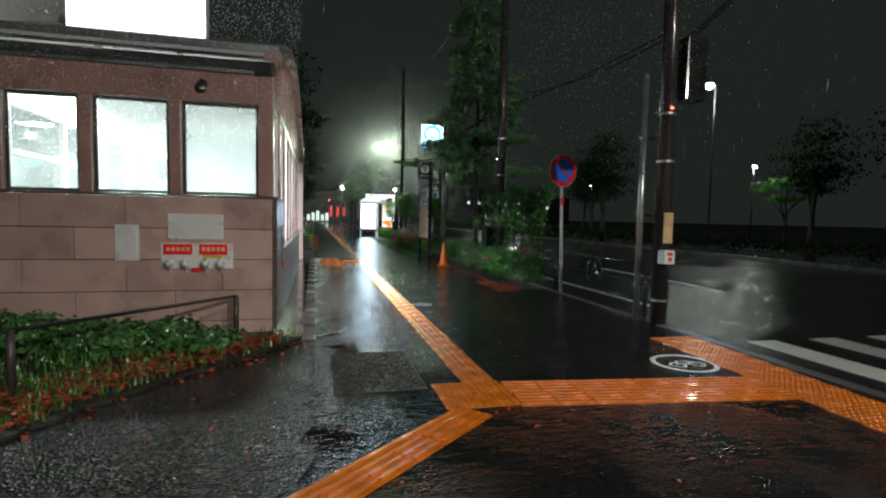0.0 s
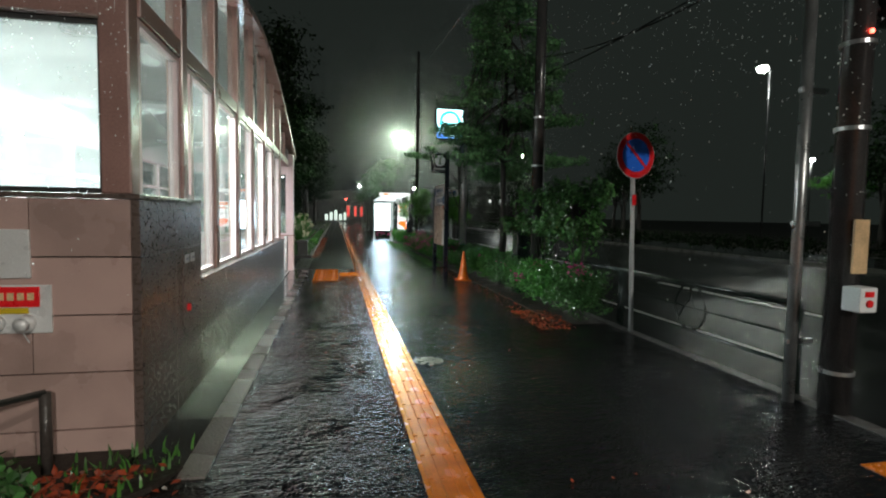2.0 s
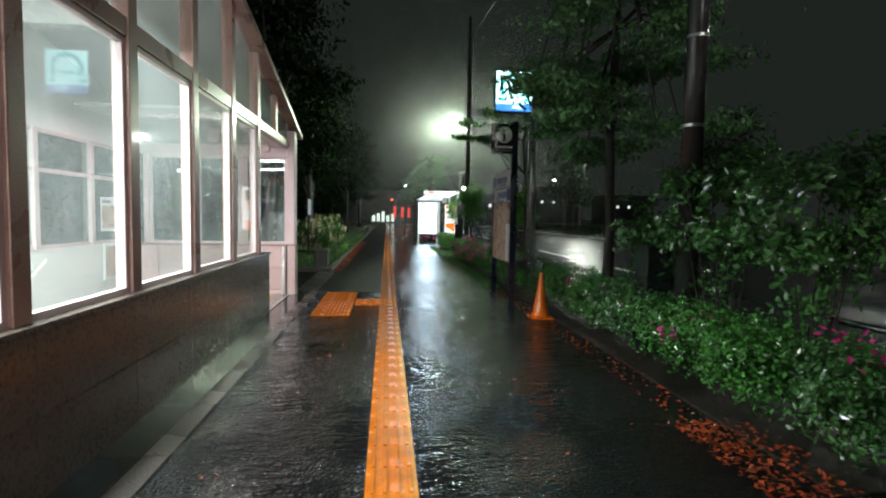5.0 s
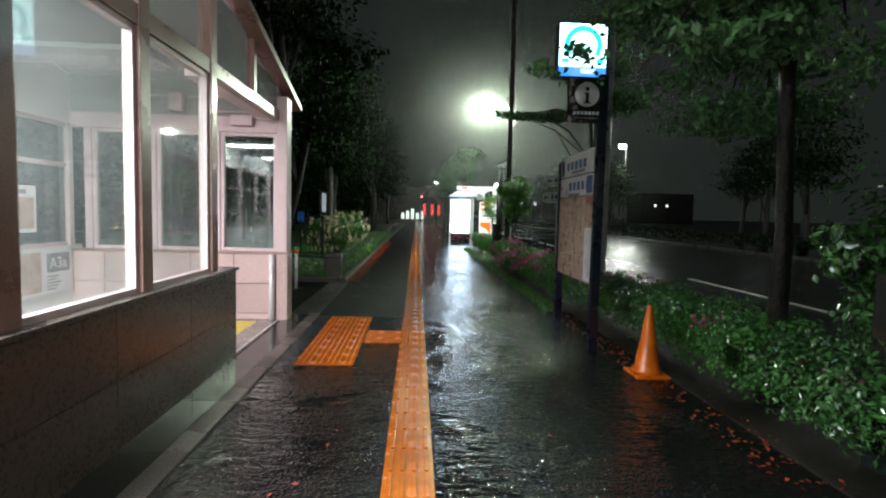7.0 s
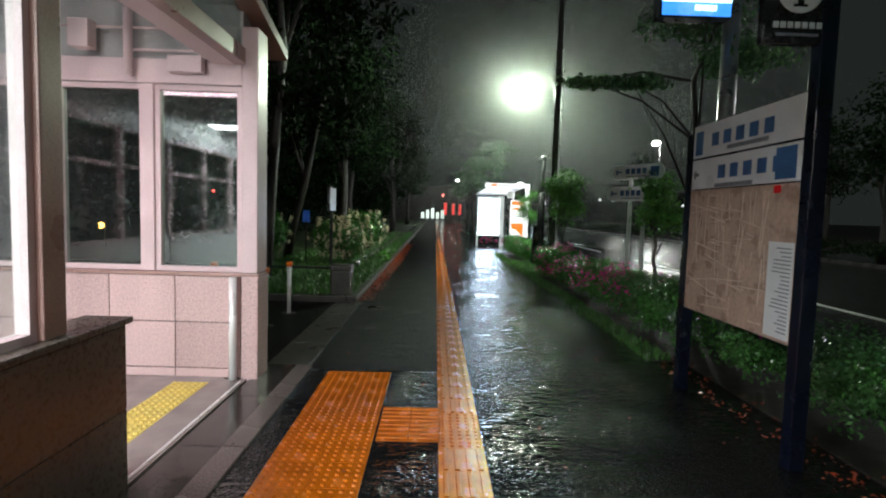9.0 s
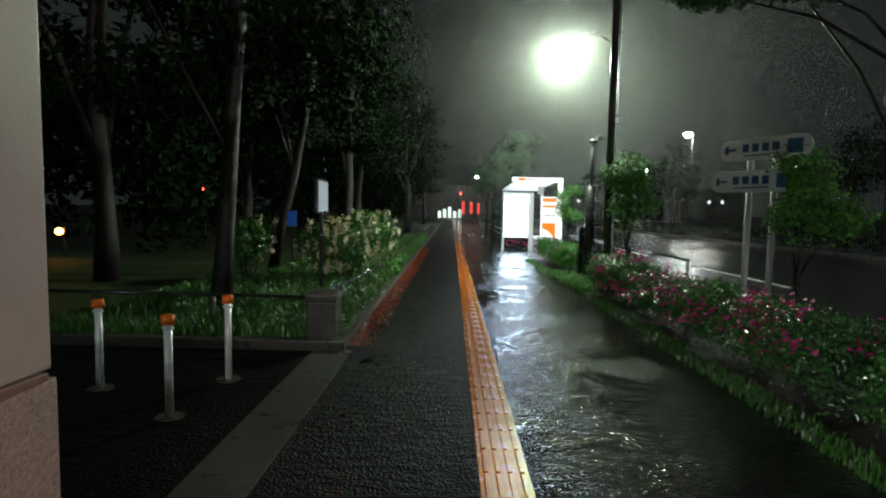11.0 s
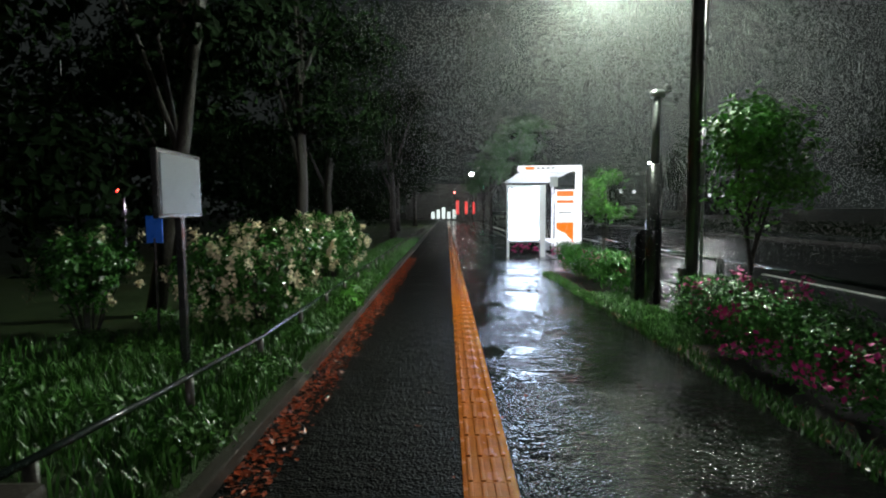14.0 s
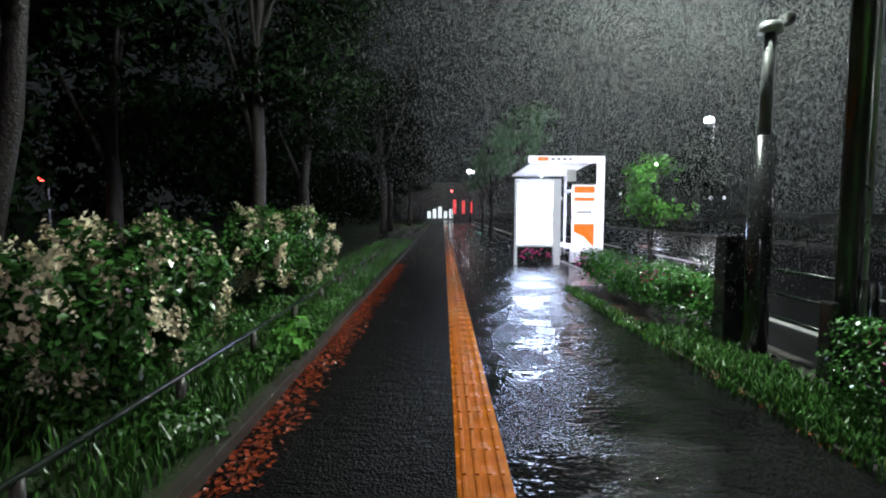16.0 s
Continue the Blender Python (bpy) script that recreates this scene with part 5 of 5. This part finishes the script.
# taller leafy shrubs
for x, y, s, h in ((4.75, 9.6, 50, 1.55), (4.7, 10.7, 51, 1.6), (4.85, 11.9, 52, 1.3)):
    blobs = [(0, 0, h, 0.55, 0.55, 0.75), (0.2, -0.3, h + 0.3, 0.4, 0.4, 0.45), (-0.25, 0.2, h + 0.1, 0.4, 0.4, 0.5), (0.1, 0.3, h - 0.4, 0.5, 0.4, 0.5)]
    shrub("tall_shrub", (x, y, 0.0), blobs, 5200, 0.085, M_LEAF_DK, "tall dark leafy shrub with bare reddish stems", s, "tall shrubs", gaps=0.42)


def tree(name, at, trunk, r, blobs, n, leaf, material, label, seed, group="", gaps=0.35, limbs=7, lean=(0, 0)):
    """A tapered trunk, limbs that reach into the crown, and a crown of leaves with gaps."""
    p = thing(name, at, label, "tree", group)
    rr = random.Random(seed)
    bm = bmesh.new()
    pts = [Vector((rr.uniform(-0.03, 0.03) * k + lean[0] * k / 6, rr.uniform(-0.03, 0.03) * k + lean[1] * k / 6, trunk * k / 6)) for k in range(7)]
    chain(bm, pts, [r * (1.25 if k == 0 else 1 - 0.09 * k) for k in range(7)], 12)
    part("trunk", bm, M_BARK, p, "", True)
    for k in range(limbs):
        b = blobs[k % len(blobs)]
        s = pts[2 + k % 4] if trunk > 2.5 else pts[3 + k % 3]
        e = Vector(b[:3]) + Vector((rr.uniform(-0.4, 0.4) * b[3], rr.uniform(-0.4, 0.4) * b[4], rr.uniform(-0.3, 0.3) * b[5]))
        m = s.lerp(e, 0.5) + Vector((0, 0, 0.15))
        part("limb", chain(bmesh.new(), [s, m, e], [r * 0.4, r * 0.28, r * 0.1], 7), M_BARK, p, "", True)
    c, f = in_blobs(blobs, n, seed, 0.25, gaps, 0.4)
    quads("crown", c, f, leaf, leaf * 0.5, material, p)
    return p


# feathery street tree with tiers of branches, one of them long and low over the pavement
tiers = []
tr = random.Random(21)
for k in range(12):
    z = 2.75 + 0.46 * k
    w = 1.75 - 0.10 * k
    for j in range(7):
        a = tr.random() * math.tau
        q = tr.uniform(0.45, 0.8)
        tiers.append((math.cos(a) * w * q, math.sin(a) * w * q, z + tr.uniform(-0.2, 0.2) - 0.12 * q, w * 0.48, w * 0.46, 0.15))
tiers += [(-0.75, 0.25, 3.3, 0.35, 0.25, 0.14), (-1.15, 0.45, 3.45, 0.34, 0.28, 0.3), (-1.5, 0.65, 3.05, 0.3, 0.25, 0.10), (-1.85, 0.8, 2.92, 0.26, 0.2, 0.07)]
tree("street_tree", (4.57, 12.93, 0), 8.2, 0.075, tiers, 34000, 0.095, M_LEAF_TREE, "street tree with dark feathery tiers over the pavement", 61, limbs=30, gaps=0.3)
low = [(-0.8, 0.4, 3.5, 0.7, 0.35, 0.12), (-1.35, 0.9, 3.6, 0.6, 0.3, 0.1), (0.3, -0.3, 3.7, 0.8, 0.7, 0.3), (0, 0.3, 4.4, 0.9, 0.9, 0.4), (0.1, 0, 5.2, 0.8, 0.8, 0.5)]
tree("street_tree", (4.95, 18.7, 0), 5.2, 0.055, low, 7000, 0.10, M_LEAF_TREE, "street tree with low spreading branches", 62, gaps=0.3)
for x, y, s, h in ((5.15, 20.5, 70, 1.75), (4.55, 24.4, 71, 2.0), (4.65, 30.0, 72, 1.75)):
    g = 1.35 if s == 71 else 1.0
    blobs = [(0, 0, h, 0.55 * g, 0.55 * g, 0.55 * g), (0.2, 0.3, h + 0.35, 0.4 * g, 0.4 * g, 0.4 * g), (-0.25 * g, -0.2 * g, h + 0.2, 0.35 * g, 0.4 * g, 0.35), (0.25, -0.3, h - 0.2, 0.4, 0.35, 0.3)]
    tree("small_tree", (x, y, 0), h * 0.95, 0.045, blobs, int(4200 * g ** 2), 0.075, M_LEAF_BR, "small bright green tree in the roadside hedge", s, "small hedge trees", gaps=0.3, limbs=6)
for x, y, s in ((4.6, 45, 80), (4.4, 55, 81), (4.7, 66, 82)):
    blobs = [(0, 0, 4.6, 1.9, 2.2, 1.3), (-0.8, 0.6, 3.7, 1.3, 1.5, 0.8), (0.5, -0.9, 5.4, 1.4, 1.5, 0.9)]
    tree("street_tree", (x, y, 0), 4.6, 0.14, blobs, 7000, 0.16, M_LEAF_TREE, "leafy street tree beyond the bus shelter", s, "far street trees")

# dark trees of the park
for x, y, s, r in ((-1.98, 21.6, 90, 0.13), (-2.85, 26.2, 91, 0.11), (-2.2, 31.5, 92, 0.15), (-5.5, 24.5, 93, 0.2), (-3.0, 38, 94, 0.18), (-1.6, 47, 95, 0.18), (-2.4, 58, 96, 0.2), (-6.5, 34, 97, 0.2), (-1.8, 70, 98, 0.2)):
    blobs = [(0, 0, 6.6, 2.4, 2.6, 1.5), (0.9, 0.3, 3.9, 1.7, 2.0, 0.8), (-0.8, 1.0, 3.4, 1.8, 1.8, 0.8), (1.2, 1.0, 5.5, 1.6, 1.8, 0.9), (-1.0, -0.8, 5.7, 1.6, 1.6, 1.0), (0.9, -1.2, 7.2, 1.6, 1.6, 1.0)]
    tree("park_tree", (x, y, 0.05), 6.6, r, blobs, 11000, 0.19, M_UNLIT_LEAF, "tall park tree with a dark rough trunk", s, "park trees", lean={90: (0.45, 0), 91: (1.5, -0.6)}.get(s, (0, 0)))
for i in range(11):
    x, y = 21.5 + 4.5 * (i % 3), 6 + 9.5 * i
    blobs = [(0, 0, 5.4, 3.0, 3.2, 2.0), (1.6, 1.4, 4.2, 2.0, 2.0, 1.2), (-1.4, -1.6, 4.4, 2.0, 2.0, 1.3), (0.3, 0.2, 7.2, 2.0, 2.2, 1.3)]
    tree("far_tree", (x, y, 0), 5.0, 0.2, blobs, 4200, 0.26, M_UNLIT_LEAF, "broad dark tree across the road", 110 + i, "trees across the road", limbs=5)
tree("small_tree", (31.8, 28.0, 0), 3.4, 0.12, [(0, 0, 4.3, 1.8, 1.6, 0.5), (-1.3, 0.8, 4.0, 1.2, 1.0, 0.4), (1.4, -0.6, 3.8, 1.3, 1.1, 0.4), (0.3, 0.5, 3.2, 1.6, 1.4, 0.35)], 6000, 0.16, M_LEAF_BR, "spreading park tree lit green by a lamp", 140, limbs=8)
hp, hf = in_blobs([(20.3, 5 + 2.2 * k, 0.5, 0.8, 1.4, 0.5) for k in range(48)], 26000, 5, 0.5)
tagged(quads("far_hedge", hp, hf, 0.14, 0.08, M_UNLIT_LEAF), "long low dark hedge across the road", "hedge", kind="stuff")
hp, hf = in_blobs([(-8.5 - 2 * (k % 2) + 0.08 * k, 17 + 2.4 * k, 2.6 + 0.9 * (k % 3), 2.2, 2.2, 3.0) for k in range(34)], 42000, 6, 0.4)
tagged(quads("park_thicket", hp, hf, 0.34, 0.2, M_UNLIT_LEAF), "dark thicket at the back of the park", "thicket", kind="stuff")


# white-flowered bushes over the rail
def blossom_bush(at, blobs, n, seed, strands):
    p = thing("white_flowering_bush", at, "arching green bush covered in hanging cream-white blossoms", "bush", "flowering bushes")
    stems(p, 14, 0.6, 1.2, seed, 0.014)
    c, f = in_blobs(blobs, n, seed, 0.4, 0.25, 0.25)
    ok = c[:, 2] > 0.05
    quads("crown", c[ok], f[ok], 0.085, 0.045, M_LEAF_BUSH, p)
    rs2 = np.random.RandomState(seed)
    s, sf = in_blobs(blobs, strands, seed + 9, 0.96)
    keep = (s[:, 2] > 0.35)
    s, sf = s[keep], sf[keep]
    out, way = [], []
    for q, d in zip(s, sf):
        m = rs2.randint(18, 42)
        drop = rs2.uniform(0.05, 0.22)
        t = rs2.uniform(0, 1, (m, 1))
        out.append(q + np.array([0, 0, -drop]) * t + rs2.normal(size=(m, 3)) * 0.026 + d / np.linalg.norm(d) * 0.03)
        way.append(np.tile(d, (m, 1)) + rs2.normal(size=(m, 3)) * 0.5)
    quads("blossom", np.concatenate(out), np.concatenate(way), 0.044, 0.038, M_FLOWER_W, p, 0.5)
    return p


blossom_bush((-1.0, 25.35, 0.05), [(0, 0, 0.85, 0.75, 0.95, 0.62), (0.25, 0.1, 0.95, 0.45, 0.6, 0.5), (-0.4, -0.4, 0.8, 0.5, 0.6, 0.5), (0.3, -0.35, 0.6, 0.3, 0.4, 0.42)], 13000, 131, 150)
blossom_bush((-1.05, 29.3, 0.05), [(0, 0, 0.9, 0.7, 1.2, 0.68), (0.2, 0.6, 0.9, 0.5, 0.7, 0.6), (-0.2, -0.6, 0.95, 0.5, 0.6, 0.6)], 13000, 132, 110)
blossom_bush((-2.9, 24.9, 0.05), [(0, 0, 0.85, 0.55, 0.6, 0.55), (0.2, 0.2, 1.0, 0.3, 0.4, 0.4)], 4000, 133, 18)


def blades(name, n, area, h, material, label, seed, category="grass"):
    rs2 = np.random.RandomState(seed)
    x0, x1, y0, y1, z = area
    b = np.stack([rs2.uniform(x0, x1, n), rs2.uniform(y0, y1, n), np.full(n, z)], 1)
    keep = np.sin(b[:, 0] * 3.1 + 1) + np.sin(b[:, 1] * 2.3) + rs2.normal(size=n) * 0.8 > -0.9
    b = b[keep]
    if name == "bed_grass":
        b = b[b[:, 0] < bed_x(b[:, 1])]
    m = len(b)
    a = rs2.uniform(0, math.tau, m)
    d = np.stack([np.cos(a), np.sin(a), np.zeros(m)], 1)
    s = np.stack([-np.sin(a), np.cos(a), np.zeros(m)], 1)
    hh = h * rs2.uniform(0.4, 1.3, (m, 1))
    lean = rs2.uniform(0.1, 0.7, (m, 1)) * hh
    wd = 0.006 + 0.004 * rs2.uniform(size=(m, 1))
    up = np.array([[0, 0, 1.0]])
    v = np.stack([b - s * wd, b + s * wd, b + d * lean * 0.35 + up * hh * 0.6 + s * wd * 0.8, b + d * lean * 0.35 + up * hh * 0.6 - s * wd * 0.8, b + d * lean + up * hh * 0.95], 1).reshape(-1, 3)
    k = np.arange(m) * 5
    f = [(i, i + 1, i + 2, i + 3) for i in k] + [(i + 3, i + 2, i + 4) for i in k]
    me = bpy.data.meshes.new(name)
    me.from_pydata(v.tolist(), [], f)
    me.materials.append(material)
    return tagged(new(name, me), label, category, kind="stuff")


blades("tall_grass", 16000, (-3.5, -0.1, 20.3, 24.5, 0.07), 0.17, M_GRASS, "tall wet grass behind the low rail", 1)
blades("tall_grass", 14000, (-2.2, -0.08, 24.5, 31.0, 0.07), 0.13, M_GRASS, "tall wet grass behind the low rail", 2)
blades("tall_grass", 8000, (-1.4, -0.08, 31.0, 45.0, 0.07), 0.2, M_GRASS, "wet grass behind the low rail", 3)
blades("verge_grass", 2600, (3.62, 3.9, 25.6, 31.5, 0.0), 0.07, M_GRASS, "short wet grass at the hedge's edge", 4)
blades("bed_grass", 6000, (-5, 0.05, 2.6, 5.2, 0.03), 0.10, M_GRASS, "straggly wet grass in the bed under the wall", 5)
gb, gf = in_blobs([(-3.4 + 0.42 * k, 4.6 + 0.1 * (k % 2), 0.22 + 0.03 * (k % 3) - 0.025 * k, 0.4, 0.42, 0.3 - 0.02 * k) for k in range(7)], 9500, 77, 0.3, 0.3)
tagged(quads("ground_cover", gb[gb[:, 2] > 0.05], gf[gb[:, 2] > 0.05], 0.085, 0.05, M_LEAF_DK), "low dark ground-cover plants under the wall", "plants", kind="stuff")
bl, bf = in_blobs([(-0.12, 26.6, 0.22, 0.2, 0.4, 0.22)], 170, 88, 0.3)
tagged(quads("broad_leaf_plant", bl, bf, 0.15, 0.12, M_LEAF_BR), "low plant with broad bright leaves by the kerb", "plant", kind="stuff")


def litter(name, n, area, size, seed, material=M_DEAD, label="wet red-brown fallen leaves"):
    rs2 = np.random.RandomState(seed)
    x0, x1, y0, y1, z = area
    c = np.stack([x0 + (x1 - x0) * rs2.beta(1.2, 2.2, n), rs2.uniform(y0, y1, n), z + rs2.uniform(0.002, 0.012, n)], 1)
    return tagged(quads(name, c, np.array([[0, 0, 1.0]]) + rs2.normal(size=(n, 3)) * 0.25, size, size * 0.6, material), label, "leaves", kind="stuff")


litter("fallen_leaves", 3600, (0.05, 0.40, 20.3, 36.0, 0.0), 0.05, 1, label="drift of wet red-brown leaves along the kerb")
rs3 = np.random.RandomState(2)
ly = rs3.uniform(1.0, 4.9, 2600)
lc = np.stack([bed_x(ly) - 0.12 - np.abs(rs3.normal(size=2600)) * 0.45 + rs3.normal(size=2600) * 0.16, ly, 0.045 + 0.05 * rs3.uniform(size=2600)], 1)
lc[lc[:, 0] > bed_x(ly) - 0.03, 2] = 0.006
tagged(quads("fallen_leaves", lc, np.array([[0, 0, 1.0]]) + rs3.normal(size=(2600, 3)) * 0.3, 0.07, 0.042, M_DEAD), "drift of wet red leaves along the ragged bed", "leaves", kind="stuff")
litter("fallen_leaves", 160, (-2.5, 4.0, -0.5, 4.5, 0.0), 0.045, 3, label="a few wet red leaves on the pavement")
litter("fallen_leaves", 500, (3.6, 4.3, 8.2, 9.6, 0.03), 0.05, 4, label="wet brown leaves at the hedge's end")
litter("fallen_leaves", 500, (3.7, 4.4, 24.0, 27.0, 0.0), 0.05, 5, label="wet brown leaves round the lamp pole")
litter("fallen_leaves", 120, (0.3, 4.0, 6.0, 24.0, 0.0), 0.035, 6, label="a few wet leaves on the pavement")

litter("fallen_leaves", 1300, (3.72, 4.3, 9.0, 31.5, 0.004), 0.045, 7, label="wet brown leaves along the foot of the hedge")
blades("verge_grass", 7000, (3.8, 4.45, 24.6, 28.0, 0.01), 0.10, M_GRASS, "straggly wet grass round the poles", 10)
blades("verge_grass", 3500, (3.68, 3.95, 17.0, 25.6, 0.0), 0.09, M_GRASS, "short wet grass at the hedge's foot", 9)

# ---- lights and shops far down the street ----
shop = thing("far_shop_front", (3.0, 112.0, 0.0), "brightly lit shop front far down the street", "shop")
part("front_wall", B((-9, 6, 0, 3, 0, 6.5)), M_KERB, shop)
for k in range(5):
    part("shop_window", B((-4.4 + 0.95 * k, -3.85 + 0.95 * k, -0.1, 0.0, 0.3, 1.5 + 0.4 * (k % 3))), G_SHOP, shop, "glowing shop window")
for k in range(3):
    ban = thing("shop_banner", (2.7 + 1.3 * k, 84.0 + 6 * k, 0.0), "tall red lit banner beside a far shop", "banner", "far banners")
    part("pole", T(((0, 0, 0), (0, 0, 3.6), 0.03), seg=8), M_BLACK, ban)
    part("cloth", B((-0.2, 0.2, -0.03, 0.0, 1.2, 2.9)), G_REDSIGN, ban, "red lit cloth")
for at, m, r, lab, cat in (((6.2, 88, 4.8), G_GREEN, 0.22, "green traffic light far along the road", "traffic light"), ((2.2, 76, 3.6), G_REDL, 0.10, "small red light far down the street", "light"), ((-8.2, 34, 2.2), G_REDL, 0.06, "small red lamp among the park trees", "light"), ((-12.5, 45.5, 2.9), G_AMBER, 0.10, "small amber lamp beyond the park", "light"), ((-9.5, 28.5, 0.8), G_AMBER, 0.10, "small amber lamp beyond the park", "light")):
    t = thing("distant_light", at, lab, cat)
    bm = bmesh.new()
    bmesh.ops.create_uvsphere(bm, u_segments=12, v_segments=8, radius=r)
    part("lens", bm, m, t, "", True)
    part("mast", T(((0, 0.2, -at[2]), (0, 0.2, 0.1), 0.04), seg=8), M_BLACK, t)
for x, y, z in ((34, 150, 8), (52, 160, 11), (76, 160, 9)):
    bld = thing("far_building", (x, y, 0), "dark distant building with a few lit windows", "building", "far buildings")
    part("wall", B((-8, 8, 0, 10, 0, z)), M_GROUT, bld)
    for k in range(2):
        part("window", B((-4 + 3.6 * k, -3.3 + 3.6 * k, -0.06, 0.0, z * 0.55, z * 0.55 + 0.8)), G_PALE, bld)

wb, wf = in_blobs([(-0.3 - 0.75 * (k % 4), 20.7 + 0.33 * k, 0.16, 0.42, 0.4, 0.16) for k in range(30)], 15000, 78, 0.2, 0.35)
tagged(quads("weeds", wb, wf, 0.055, 0.035, M_GRASS), "broad-leaved wet weeds among the grass", "plants", kind="stuff")


# ---- rain specks massed at lamps for their halo and glare, and falling streaks ----
def rain(name, n, area, seed, half, wide, label, clear=1.2):
    rs2 = np.random.RandomState(seed)
    x0, x1, y0, y1, z0, z1 = area
    if x1 < x0:
        c = rs2.normal(size=(n, 3)) * np.abs(np.array([x1, y1, z1])) + np.array([x0, y0, z0])
        c = c[c[:, 2] > 0.6]
        c = c[(c[:, 1] < 10) | ((c[:, 1] > 26.2) & (rs2.uniform(-1.6, 4.2, len(c)) < c[:, 0]))]
    else:
        c = np.stack([rs2.uniform(x0, x1, n), rs2.uniform(y0, y1, n), rs2.uniform(z0, z1, n)], 1)
    c = c[(np.abs(c[:, 0] - 1.2) > clear) | (c[:, 1] > 25) | (c[:, 2] > 5.5)]
    c = c[(c[:, 0] > -0.15) | (c[:, 1] > 17.2) | (c[:, 1] < 4.9)]
    m = len(c)
    a = rs2.uniform(0, math.tau, m)
    s = np.stack([np.cos(a), np.sin(a), np.zeros(m)], 1) * wide * rs2.uniform(0.6, 1.3, (m, 1))
    d = np.array([[0.04, -0.02, 1.0]]) * half * rs2.uniform(0.6, 1.3, (m, 1))
    v = np.stack([c - d, c + s, c + d, c - s], 1).reshape(-1, 3)
    me = bpy.data.meshes.new(name)
    me.vertices.add(4 * m), me.loops.add(4 * m), me.polygons.add(m)
    me.vertices.foreach_set("co", v.astype(np.float32).ravel())
    me.loops.foreach_set("vertex_index", np.arange(4 * m, dtype=np.int32))
    me.polygons.foreach_set("loop_start", np.arange(0, 4 * m, 4, dtype=np.int32))
    me.update(calc_edges=True)
    me.materials.append(M_RAIN)
    return tagged(new(name, me), label, "rain", kind="stuff")


MIST = "fine rain specks placed near lamps as their haze"
rain("lamp_haze_specks", 6000, (3.79, -0.45, 27.26, 0.45, 5.35, 0.45), 7, 0.0040, 0.0030, MIST)
rain("lamp_haze_specks", 60000, (3.79, -1.5, 27.26, 1.5, 5.3, 1.5), 8, 0.0030, 0.0024, MIST)
# dense veil of specks stands in for the glare round the path lamp
rain("glare_veil_specks", 760000, (4.6, -3.5, 28.8, 3.0, 5.0, 2.6), 6, 0.016, 0.0009, "fine rain specks massed round the lamp as its wide glare", 1.9)
rain("lamp_haze_specks", 100000, (-1.8, -2.6, 4.4, 0.8, 3.9, 0.9), 3, 0.0044, 0.0036, MIST)
rain("lamp_haze_specks", 70000, (-1.0, 9.0, 34.0, 60.0, 0.3, 8.0), 4, 0.0046, 0.0038, MIST)
rain("rain_streak", 700, (-3.0, 7.0, 0.0, 30.0, 2.0, 5.5), 5, 0.05, 0.0018, "a few long falling streaks of rain", 0.7)
